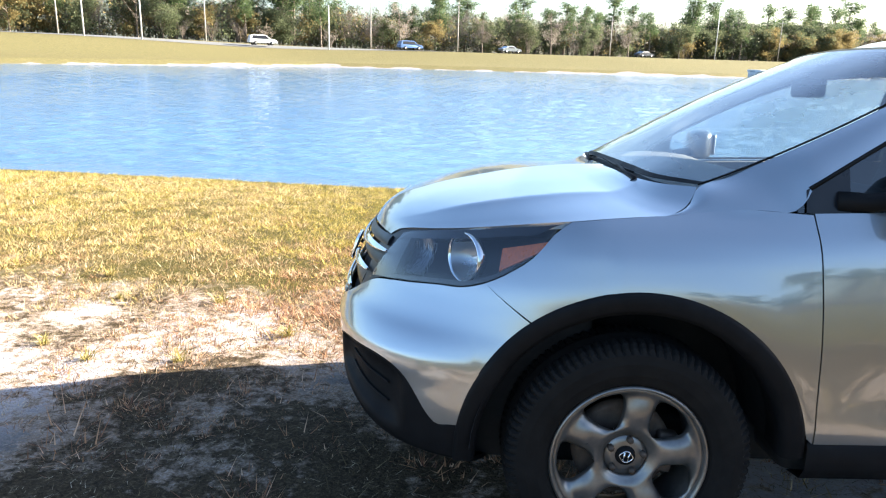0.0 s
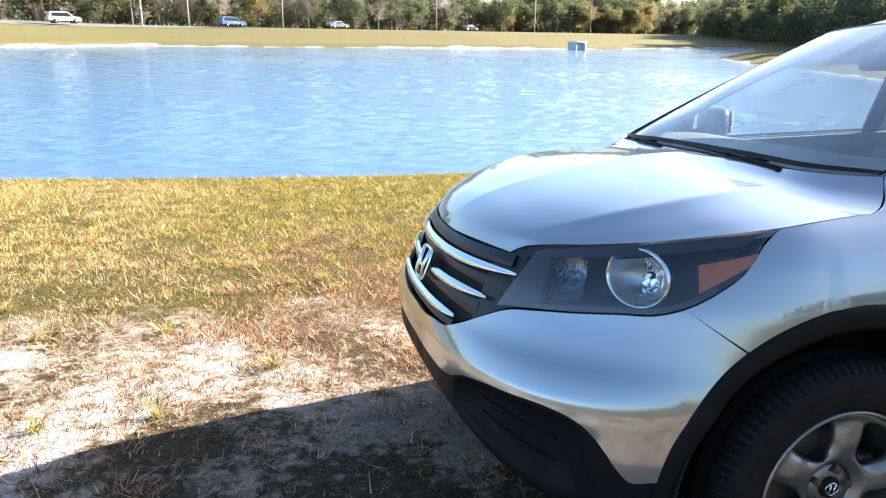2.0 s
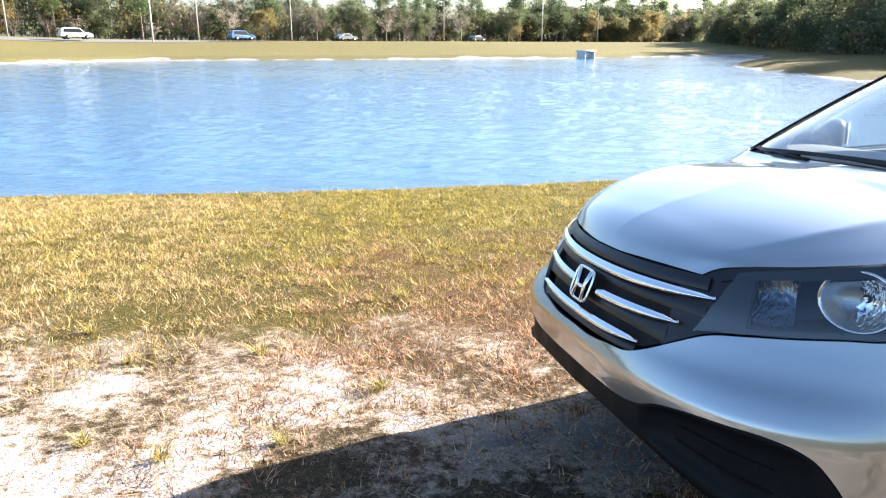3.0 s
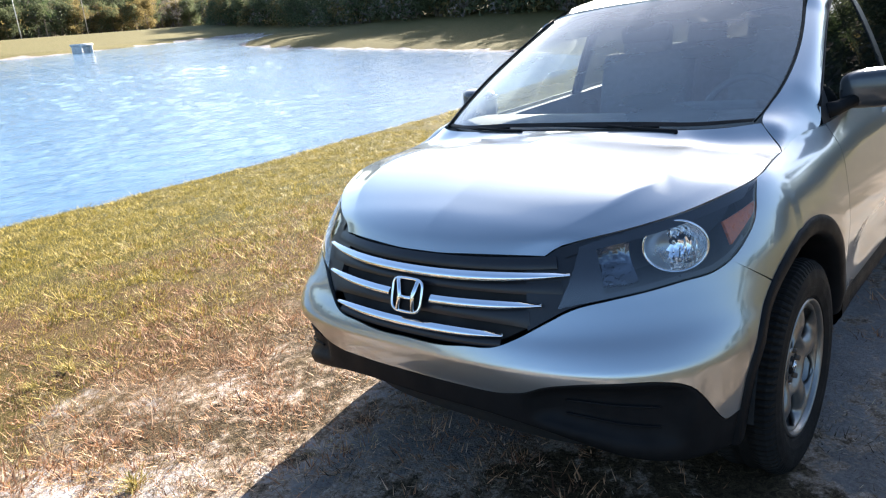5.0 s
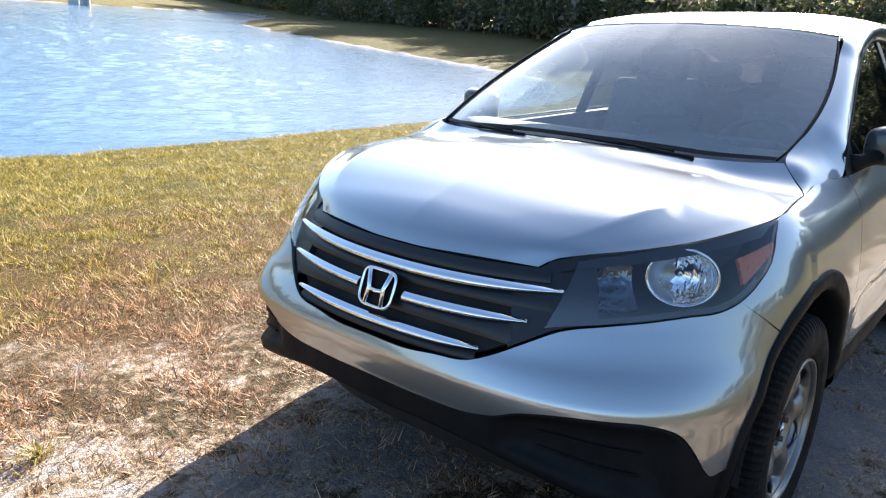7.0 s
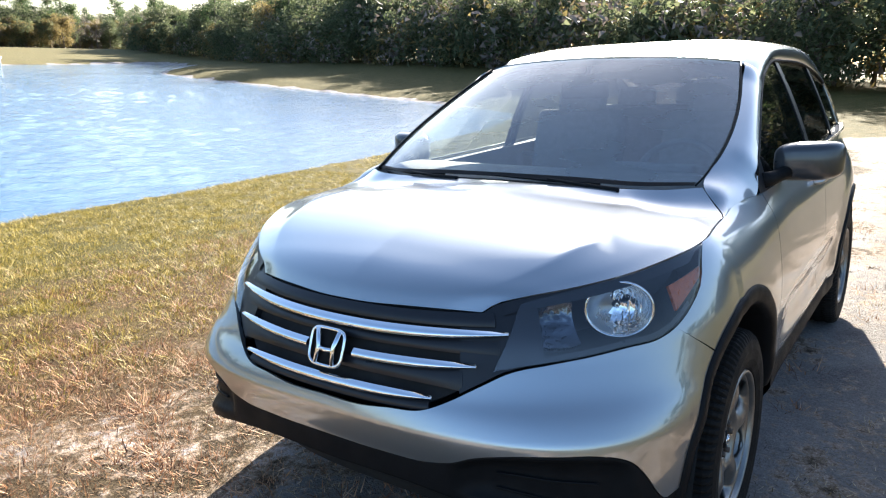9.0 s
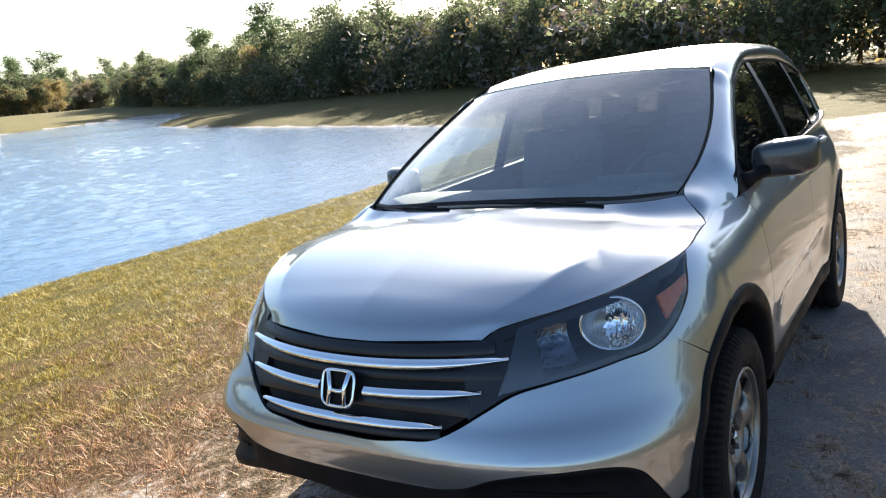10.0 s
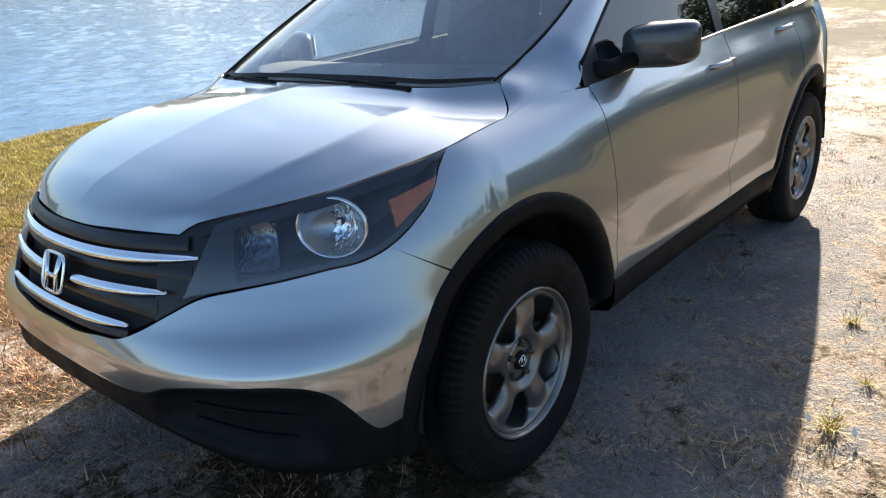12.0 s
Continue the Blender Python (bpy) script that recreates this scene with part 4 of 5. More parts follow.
def fender_rows():
    rows = []
    for k in np.linspace(0, 1, 14):                       # lamp tail, ahead of x = XW
        zs = np.linspace(0, 1, 22)
        lowx, ph_hi = -.2985 + k * (.0 + .2985 + XW), PHI_SEAM + k * (math.pi / 2 - PHI_SEAM)
        zl = float(arch_height(lowx))
        zh = float(soft_interp(ph_hi, *BUMPER_TOP)) if ph_hi < PHI_TIP else 1.008 + (ph_hi - PHI_TIP) / (math.pi / 2 - PHI_TIP) * 0.012
        rows.append(nose(np.interp(zs, [0, 1], [phi_of(lowx, .885), ph_hi]), zl + (zh - zl) * zs))
    for x in np.concatenate([np.linspace(XW, .38, 22)[1:], .505 - .125 * np.cos(np.linspace(0, math.pi / 2, 12))[1:]]):
        lowx = x
        zl = float(arch_height(x)) if x < ARCH_R - 1e-4 else .345
        zl = max(zl, .415)
        zh = float(np.interp(x, [-.1, .09, .2, .3, .38, .505], [1.02, 1.036, 1.052, 1.062, 1.06, 1.056]))
        z = np.linspace(zl, zh, 22)
        xx = x + (door_gap(z) - .002 - .505) * smooth01(.20, .505, x)
        rows.append(np.stack([xx, side_width(xx, z), z], -1))
    return np.array(rows)


P = fender_rows()
for left in (True, False):
    panel("front_fender", to_car(P, left), PAINT, car)

# hood
CORNER = [(.105, .765, 1.044), (.138, .738, 1.060), (.178, .688, 1.107)]
side = np.array([(x, s, z) for s, x, z in HOOD_SIDE] + [(x, float(side_width(np.array(x), np.array(z))) - .006, z) for x, z in ((-.1, 1.0205), (-.04, 1.0255), (.03, 1.031), (.075, 1.0345))] + CORNER)
front = bend([(x, s, z) for s, x, z in HOOD_FRONT], 61)
rear = bend([(.05, 0, 1.106), (.053, .25, 1.105), (.07, .45, 1.102), (.112, .6, 1.103), (.178, .688, 1.107)], 61)
mid = bend([(-.790, 0, .881), (-.769, 0, .915), (-.72, 0, .953), (-.6, 0, 1.0), (-.42, 0, 1.045), (-.22, 0, 1.082), (-.05, 0, 1.1), (.05, 0, 1.106)], 41)
edge = bend(side, 41)
u, v = np.linspace(0, 1, 61)[:, None, None], np.linspace(0, 1, 41)[None, :, None]
P = (1 - u) * mid[None] + u * edge[None] + (1 - v) * front[:, None] + v * rear[:, None] - (
    (1 - u) * (1 - v) * mid[0] + u * (1 - v) * edge[0] + (1 - u) * v * mid[-1] + u * v * edge[-1])
across = u - (0.80 - 0.16 * v)
P[..., 2] += (0.016 * np.exp(-np.abs(across) / np.where(across > 0, 0.085, 0.3)) * np.sin(math.pi * v) ** 0.6 * smooth01(0.02, 0.45, v) * smooth01(1.0, 0.9, u) + 0.010 * np.sin(math.pi * u) * np.sin(math.pi * v))[..., 0]
panel("hood", both(P), PAINT, car, "silver hood with raised shoulder creases", 0.02)

# dark inner body behind the gaps
bm = bmesh.new()
ph = np.linspace(0, math.pi / 2, 24)
Pn = np.array([nose(np.full(12, p), np.linspace(.24, .93, 12), 0.17) for p in ph])
grid_mesh(bm, both(Pn))
Ph = P.copy()
Ph[..., 2] -= 0.045
Ph[..., 0] = Ph[..., 0] * 0.98 + 0.01
Ph[..., 1] *= 0.97
grid_mesh(bm, both(Ph))
part("engine_bay", bm, DARK, car)

# grille: dark field, slats and chrome bars
phis = np.linspace(0, phi_of(-.66, .535), 40)
hood_phi, hood_z = curve_on_nose(HOOD_FRONT + HOOD_SIDE[1:])
gtop, glow = np.interp(phis, hood_phi, hood_z) - 0.004, soft_interp(phis, *BUMPER_TOP) + 0.004
grille = new("grille")
grille.parent = car
panel("grille_field", both(nose_strip(phis, glow, gtop, 16, 0.034)), DARK, grille)


def grille_band(name, s_end, z_mid, z_end, h_mid, h_end, inset, out, mat, label="", s_in=0.0):
    """A curved bar on the nose from the middle (or s_in) to s_end, on one or both sides."""
    n = 30
    ss = np.linspace(s_in, s_end, n)
    zm = z_mid + (z_end - z_mid) * (ss / s_end) ** 2
    hh = h_mid + (h_end - h_mid) * ((ss - s_in) / (s_end - s_in)) ** 4
    ph = []
    for s_, z_ in zip(ss, zm):
        a, w = XW - soft_interp(z_, ZK, XC), soft_interp(z_, ZK, WK)
        x_ = XW - a * (1 - (s_ / w) ** soft_interp(z_, ZK, MK)) ** (1 / soft_interp(z_, ZK, NK))
        ph.append(phi_of(float(x_), s_))
    P = nose_strip(np.array(ph), zm - hh / 2, zm + hh / 2, 7, inset, out)
    if s_in == 0:
        panel(name, both(P), mat, grille, label, 0.007)
    else:
        for left in (True, False):
            panel(name, to_car(P, left), mat, grille, label, 0.007)


grille_band("grille_surround", .44, .862, .868, .03, .03, .004, .004, GLOSS)
grille_band("grille_slat", .47, .800, .806, .024, .05, .014, .004, GLOSS)
grille_band("grille_slat", .40, .728, .730, .03, .055, .014, .004, GLOSS)
grille_band("grille_slat", .33, .655, .664, .022, .02, .010, .004, GLOSS)
for left in (True, False):
    outer = np.linspace(phi_of(-.79, .38), phi_of(-.66, .535), 16)
    lo = np.maximum(soft_interp(outer, *BUMPER_TOP) + .003, .66)
    hi = np.interp(outer, hood_phi, hood_z) - .005
    panel("grille_cheek", to_car(nose_strip(outer, lo, hi, 12, 0.012), left), GLOSS, grille, "", 0.02)
grille_band("chrome_bar", .478, .829, .841, .026, .006, -.002, .009, CHROME, "polished chrome bar")
grille_band("chrome_bar", .424, .757, .767, .024, .006, -.002, .009, CHROME, "polished chrome bar", .082)
grille_band("chrome_bar", .334, .679, .688, .024, .006, -.002, .009, CHROME, "polished chrome bar")

# emblem: a rounded chrome frame with two leaning uprights on a dark plate
emblem = new("emblem")
emblem.parent = car
emblem.location, emblem.rotation_euler = (-.863, 0, .760), (0, radians(20), 0)
loop = [(0.059 * (abs(math.cos(a)) ** 0.45) * math.copysign(1, math.cos(a)) * (1 + 0.05 * math.sin(a)), 0.05 * (abs(math.sin(a)) ** 0.45) * math.copysign(1, math.sin(a))) for a in np.linspace(0, 2 * math.pi, 41)]
bm = bmesh.new()
tube(bm, [(-0.006, y, z) for y, z in loop], 0.0048, 8, False)
part("emblem_ring", bm, CHROME, emblem)
bm = bmesh.new()
f = bm.faces.new([bm.verts.new((0.0, y, z)) for y, z in loop[:-1]])
part("emblem_plate", bm, BLACK, emblem)
for sgn in (-1, 1):
    bm = bmesh.new()
    tube(bm, [(-0.006, sgn * 0.040, 0.047), (-0.009, sgn * 0.026, 0.0), (-0.006, sgn * 0.031, -0.047)], [0.0085, 0.008, 0.008], 6)
    part("emblem_bar", bm, CHROME, emblem)


bm = bmesh.new()
tube(bm, [(-0.008, -0.028, -0.006), (-0.0095, 0.0, -0.008), (-0.008, 0.028, -0.006)], [0.0075, 0.007, 0.0075], 6)
part("emblem_crossbar", bm, CHROME, emblem)


# headlamps
def headlamp(left):
    lamp = new("headlamp")
    lamp.parent = car
    ph = np.concatenate([np.linspace(phi_of(-.733, .48), phi_of(-.40, .78), 30), np.linspace(phi_of(-.40, .78), PHI_TIP - .004, 16)[1:]])
    lean = (phi_of(-.70, .52) - phi_of(-.755, .45)) / .07
    hi = np.interp(ph, hood_phi, hood_z) - .004
    lo = soft_interp(ph, *BUMPER_TOP) + .004
    lo = np.minimum(lo, hi - .002)
    rows = []
    for k, p in enumerate(ph):
        z = np.linspace(lo[k], hi[k], 14)
        ease = max(0.0, 1 - k / 22) ** 2
        rows.append(nose(p + ease * lean * .42 * (z - .82), z, -.004 * np.sin(np.linspace(0, math.pi, 14))))
    P = to_car(np.array(rows), left)
    lens = panel("lens", P, LENS, lamp, "clear wrap-round lamp lens", 0.0)
    lens.visible_shadow = False
    # black bezel along the upper rim
    up = to_car(nose_strip(ph, hi - .026 * np.clip((hi - lo) / .08, 0, 1), hi, 4, 0.006), left)
    panel("bezel", up, GLOSS, lamp, "", 0.0)
    low = to_car(nose_strip(ph[:34], lo[:34], lo[:34] + .012, 3, 0.006), left)
    panel("bezel", low, GLOSS, lamp, "", 0.0)
    depth = np.array([nose(np.full(10, p), np.linspace(a - .003, b + .003, 10), 0.15 * math.sin(math.pi * min(1, max(0.1, (q + .25) / 1.35))) + .012) for p, a, b, q in zip(ph, lo, hi, np.linspace(0, 1, len(ph)))])
    panel("housing", to_car(depth, left), LAMP_DARK, lamp, "", 0.0)
    sgn = -1 if left else 1
    # round main lamp
    at = Vector((-.475, sgn * .668, .871))
    aim = Vector((-.86, sgn * .46, 0.06)).normalized()
    rot = aim.to_track_quat("Y", "Z").to_matrix().to_4x4()
    bm = bmesh.new()
    revolve(bm, [(.010, -.055), (.03, -.05), (.048, -.038), (.060, -.02), (.067, 0.0), (.070, .010)], 40)
    # the half towards the grille is a smooth shell
    wall = bm.copy()
    inner_half = lambda f: f.calc_center_median().x * -sgn > .012
    bmesh.ops.delete(bm, geom=[f for f in bm.faces if inner_half(f)], context="FACES")
    bmesh.ops.delete(wall, geom=[f for f in wall.faces if not inner_half(f)], context="FACES")
    bowl = part("reflector", bm, FACET, lamp, "faceted chrome reflector bowl")
    shell = part("reflector_shell", wall, SATIN, lamp, "smooth satin half of the reflector")
    bm = bmesh.new()
    revolve(bm, [(.068, .006), (.070, .013), (.074, .013), (.076, .004), (.075, -.01)], 40)
    ring = part("lamp_ring", bm, CHROME, lamp)
    bm = bmesh.new()
    revolve(bm, [(.0005, -.018), (.005, -.021), (.006, -.04), (.006, -.055)], 14)
    bulb = part("bulb", bm, CHROME, lamp)
    for o in (bowl, shell, ring, bulb):
        o.matrix_local = Matrix.Translation(at) @ rot @ Matrix.Diagonal((1.2, 1.0, 1.0, 1.0) if o is not bulb else (1, 1, 1, 1))
    # inner parking lamp: a faceted panel beside the main lamp
    pi_ = np.linspace(phi_of(-.675, .525), phi_of(-.60, .615), 12)
    panel("inner_reflector", to_car(nose_strip(pi_, .800 + .008 * np.linspace(1, -1, 12) ** 4, np.array([.862, .874, .882, .887, .891, .894, .897, .899, .901, .902, .901, .896]), 10, 0.034, -.022), left), SMOKE, lamp, "clear faceted parking lamp", 0.012)
    # amber side block
    pa = np.linspace(phi_of(-.385, .785), phi_of(-.25, .815), 12)
    lo_a = np.interp(pa, [pa[0], pa[-1]], [.862, .942])
    hi_a = np.interp(pa, [pa[0], pa[-1]], [.922, .955])
    panel("amber_reflector", to_car(nose_strip(pa, lo_a, hi_a, 6, 0.012), left), AMBER, lamp, "amber side reflector", 0.01)
    return lamp


headlamp(True)
headlamp(False)


# ---- arches, flanks and doors ----
def arch_trim(cx, a0, a1, left, name="arch_trim"):
    rows = []
    for a in np.linspace(a0, a1, 56):
        def at(r, ds):
            x, z = cx + r * math.cos(a), 0.345 + r * math.sin(a)
            xe, ze = cx + ARCH_R * math.cos(a), 0.345 + ARCH_R * math.sin(a)
            if cx == 0 and xe < XW:
                w = nose(np.array(phi_of(xe, .87)), np.array(ze))
                w = float(w[1])
            else:
                w = float(side_width(np.array(xe), np.array(ze)))
            return (x, w + ds, z)
        rows.append([at(ARCH_R + .003, -.012), at(ARCH_R + .001, .004), at(ARCH_R - .012, .011), at(ARCH_R - .045, .010), at(ARCH_R - .060, .0), at(ARCH_R - .064, -.03), at(ARCH_R - .055, -.12)])
    panel(name, to_car(np.array(rows), left), BLACK, car, "black plastic wheel arch moulding", 0.0, core=(cx, 0, 0.345))


def flank(name, x0, x1, label="", z_low=0.415, lowcut=None):
    """A door or quarter skin between two gaps, under the windows."""
    xs = np.linspace(x0, x1, 26)
    rows = []
    for x in xs:
        zl = z_low if lowcut is None else max(z_low, lowcut(x))
        zh = belt(x)
        z = np.linspace(zl, zh, 24)
        xx = x + (door_gap(z) + .002 - .511) * smooth01(1.0, .511, x) if x0 < .6 else np.full(24, x)
        rows.append(np.stack([xx, side_width(xx, z), z], -1))
    return np.array(rows)


def belt(x):
    return float(np.interp(x, [.3, .505, .7, 1.4, 2.2, 2.9, 3.6], [1.058, 1.06, 1.072, 1.10, 1.13, 1.16, 1.19]))


def rear_arch(x):
    d = abs(x - 2.62)
    return 0.345 + math.sqrt(max(ARCH_R**2 - d * d, 0))


door_grids = {}
for nm, x0, x1, cut in (("front_door", .511, 1.545, None), ("rear_door", 1.551, 2.42, rear_arch), ("quarter_panel", 2.426, 3.36, rear_arch)):
    door_grids[nm] = flank(nm, x0, x1, lowcut=cut)
for left in (True, False):
    arch_trim(0.0, math.pi + radians(4), radians(3), left)
    arch_trim(2.62, math.pi + radians(8), radians(-8), left)
    sgn = -1 if left else 1
    for nm, G in door_grids.items():
        skin = panel(nm, to_car(G, left), PAINT, car)
        if nm != "quarter_panel":
            hx = 1.40 if nm == "front_door" else 2.26
            hz = 1.003 if nm == "front_door" else 1.06
            w = float(side_width(np.array(hx), np.array(hz)))
            bm = bmesh.new()
            tube(bm, [(hx - .10, sgn * (w - .005), hz - .003), (hx - .085, sgn * (w + .022), hz), (hx, sgn * (w + .03), hz + .004), (hx + .085, sgn * (w + .022), hz + .004), (hx + .10, sgn * (w - .005), hz + .002)], [.010, .012, .013, .012, .010], 8)
            part("door_handle", bm, PAINT, skin)
    # black sill under the doors
    rows = []
    for x in np.linspace(.50, 2.13, 20):
        w = float(side_width(np.array(x), np.array(.42)))
        rows.append([(x, w - .006, .418), (x, w + .004, .405), (x, w + .002, .34), (x, w - .02, .30), (x, w - .1, .285)])
    panel("sill", to_car(np.array(rows), left), BLACK, car, "black plastic sill cladding", 0.0, core=(1.3, 0, .4))
    # chrome-edged belt moulding under the side windows
    bm = bmesh.new()
    tube(bm, [(x, sgn * (float(side_width(np.array(x), np.array(belt(x)))) + .002), belt(x) + .008) for x in np.linspace(.66, 2.95, 24)], .0055, 6)
    part("belt_moulding", bm, CHROME if left else BLACK, car, "bright window belt moulding")


# ---- glasshouse ----
def glass_side(x, z):
    """Half width of the side windows: they lean in towards the roof."""
    b = np.interp(x, [.3, .45, 1.2, 2.3, 3.0, 3.5], [.79, .812, .822, .812, .775, .73])
    return b - (z - 1.06) * 0.30 - 0.25 * np.maximum(z - 1.06, 0) ** 2


def roof_edge(x):
    """Height of the top of the side windows."""
    return float(soft_interp(x, [.37, .50, .65, .87, 1.05, 1.3, 1.8, 2.4, 2.9, 3.25], [1.078, 1.158, 1.248, 1.368, 1.445, 1.508, 1.532, 1.515, 1.45, 1.33]))


def roof_rim(x):
    """Outer edge of the roof: half width and height."""
    return (float(np.interp(x, [.9, 1.05, 1.3, 2.4, 3.25], [.588, .600, .617, .607, .535])),
            float(soft_interp(x, [.9, 1.02, 1.2, 1.42, 1.8, 2.3, 2.9, 3.25], [1.480, 1.524, 1.566, 1.592, 1.606, 1.598, 1.535, 1.44])))


def roof_mid(x):
    return float(soft_interp(x, [.86, 1.05, 1.3, 1.6, 2.0, 2.5, 3.0, 3.25], [1.548, 1.592, 1.626, 1.644, 1.650, 1.638, 1.575, 1.50]))


n = 24
low = bend([(.075, 0, 1.118), (.08, .3, 1.116), (.10, .5, 1.110), (.186, .657, 1.110)], n)
high = bend([(.865, 0, 1.548), (.88, .25, 1.542), (.925, .46, 1.530), (.999, .588, 1.514)], n)
v = np.linspace(0, 1, 20)[None, :, None]
W = low[:, None] * (1 - v) + high[:, None] * v
q = np.linspace(0, 1, n)[:, None]
W[..., 2] += (0.030 * (1 - q**2) + 0.006 * q**3) * np.sin(math.pi * v[..., 0])
bow = 0.052 * np.sin(math.pi * v[..., 0] ** 0.85) * q**5
W[..., 1] += bow
W[..., 2] -= 0.25 * bow
shield = panel("windshield", both(W), SHIELD_GLASS, car, "raked windshield", 0.0)
shield.visible_shadow = False
bm = bmesh.new()
lower = both(W)
grid_mesh(bm, np.stack([lower[:, 0], lower[:, 0] * .55 + lower[:, 1] * .45], 1) + np.array([-.002, 0, .0015]))
part("windshield_band", bm, BLACK, car)
right_edge = W[-1]


def fender_top(x):
    return float(np.interp(x, [-.1, .09, .2, .3, .38, .505], [1.02, 1.036, 1.052, 1.062, 1.06, 1.056]))


for left in (True, False):
    # pillar: from a point at the hood's corner, between windscreen and side window, up to the roof
    foot = [(x, float(side_width(np.array(x), np.array(fender_top(x)))), fender_top(x)) for x in (.072, .12, .18, .25, .31, .36, .40)]
    outer = bend(foot + [(.432, .806, 1.082)] + [(x, float(glass_side(np.array(x), np.array(roof_edge(x)))) + .006, roof_edge(x)) for x in (.465, .54, .65, .80, .95, 1.06, 1.14)], 50)
    inner = bend([(.070, float(side_width(np.array(.07), np.array(1.0345))) - .001, 1.0345)] + [(x + .003, s + .004, z) for x, s, z in CORNER] + [tuple(p + np.array((.006, .012, -.001))) for p in right_edge[1::3]] + [(1.02, .588, 1.510), (1.10, .597, 1.528)], 50)
    w5 = np.linspace(0, 1, 9)[None, :, None]
    A = inner[:, None] * (1 - w5) + outer[:, None] * w5
    swell = (np.sin(math.pi * w5) * np.minimum(1, np.linalg.norm(outer - inner, axis=1) / .09)[:, None, None])[..., 0]
    A[..., 2] += 0.014 * swell
    A[..., 1] += 0.008 * swell
    panel("a_pillar", to_car(A, left), PAINT, car, "", 0.010)
    # black seal between pillar and windscreen
    bm = bmesh.new()
    tube(bm, to_car(np.array([p + np.array((.002, .006, .001)) for p in right_edge]), left), .0035 if left else .008, 6)
    part("windshield_seal", bm, BLACK, car)
    # rail over the doors
    rows = []
    for x in np.linspace(.99, 3.25, 40):
        z = roof_edge(x)
        s = float(glass_side(np.array(x), np.array(z)))
        sr, zr = roof_rim(x)
        a, b = np.array((x, s + .006, z)), np.array((x, sr, zr))
        rows.append([np.array((x, s - .006, z - .006)), a] + [a + (b - a) * t + np.array((0, .016, .012)) * math.sin(math.pi * t) for t in (.25, .5, .75)] + [b])
    panel("roof_rail", to_car(np.array(rows), left), PAINT, car, "", 0.0)
    # side windows
    for nm, x0, x1, label in (("front_door_glass", .42, 1.50, "side window"), ("rear_door_glass", 1.58, 2.40, "side window"), ("quarter_glass", 2.47, 3.02, "side window")):
        rows = []
        for x in np.linspace(x0, x1, 24):
            z = np.linspace(belt(x), max(roof_edge(x) - .004, belt(x) + .004), 12)
            rows.append(np.stack([np.full(12, x), glass_side(np.full(12, x), z) - .004, z], -1))
        g = panel(nm, to_car(np.array(rows), left), GLASS if nm == "front_door_glass" and not left else TINTED, car, label, 0.0)
        g.visible_shadow = False
    for nm, x0, x1, mat in (("b_pillar", 1.50, 1.58, GLOSS), ("c_pillar", 2.40, 2.47, GLOSS), ("d_pillar", 3.02, 3.30, PAINT)):
        rows = []
        for x in np.linspace(x0, x1, 6):
            z = np.linspace(belt(x) - .01, max(roof_edge(x), belt(x) + .01), 12)
            rows.append(np.stack([np.full(12, x), glass_side(np.full(12, x), z) + .001, z], -1))
        panel(nm, to_car(np.array(rows), left), mat, car, "", 0.02)
    # black frame round the window opening
    bm = bmesh.new()
    sgn = -1 if left else 1
    tube(bm, [(x, sgn * (float(glass_side(np.array(x), np.array(roof_edge(x)))) + .004), roof_edge(x) - .002) for x in np.linspace(.45, 3.0, 50)], .007, 6)
    part("window_frame", bm, BLACK, car)

# roof, from the windscreen's upper edge back
rows = []
for k in np.linspace(0, 1, 18):
    xs_ = np.linspace(0, 1, 34)
    h = high[min(n - 1, int(round(k * (n - 1))))]
    h = np.array([np.interp(k, np.linspace(0, 1, n), high[:, j]) for j in range(3)])
    line = []
    for t in xs_:
        x = h[0] + .012 + (3.25 - h[0] - .012) * t
        sr, zr = roof_rim(max(x, 1.0))
        s = sr * k
        z = roof_mid(x) * (1 - k**2) + zr * k**2 + .010 * k**2 * (1 - k**2) * 4 * smooth01(1.0, 1.4, x)
        blend = float(smooth01(0.10, 0.0, t))
        line.append((x, s * (1 - blend) + h[1] * blend, z * (1 - blend) + (h[2] + .008) * blend))
    rows.append(line)
panel("roof", both(np.array(rows)), PAINT, car, "silver roof without racks", 0.015)

# tail: hatch, rear window, bumper and lamps
rows = []
for s in np.linspace(0, 1, 12):
    col = bend([(3.25, s * .52, 1.43 + .03 * (1 - s * s)), (3.45, s * .60, 1.25), (3.56, s * .70, 1.08), (3.60, s * .74, .90), (3.60, s * .75, .72), (3.64, s * .76, .62), (3.62, s * .77, .40)], 26)
    col[:, 0] -= .16 * s**3
    rows.append(col)
T = np.array(rows)
panel("hatch", both(T[:, 7:18]), PAINT, car)
panel("rear_window", both(T[:, :8]), TINTED, car, "", 0.0)
panel("rear_bumper", both(T[:, 18:]), BLACK, car)
for left in (True, False):
    rows = []
    for k in np.linspace(0, 1, 8):
        z = np.linspace(.60, 1.19, 14)
        a = np.stack([np.full(14, 3.36), side_width(np.full(14, 3.36), z), z], -1)
        b = np.stack([np.interp(z, [.4, .62, .72, .9, 1.08, 1.25], [3.46, 3.48, 3.44, 3.44, 3.40, 3.29]), np.interp(z, [.4, .62, .9, 1.08, 1.25], [.77, .76, .74, .70, .62]), z], -1)
        rows.append(a * (1 - k) + b * k + np.array((.0, .018, 0)) * math.sin(math.pi * k))
    panel("tail_corner", to_car(np.array(rows), left), PAINT, car)


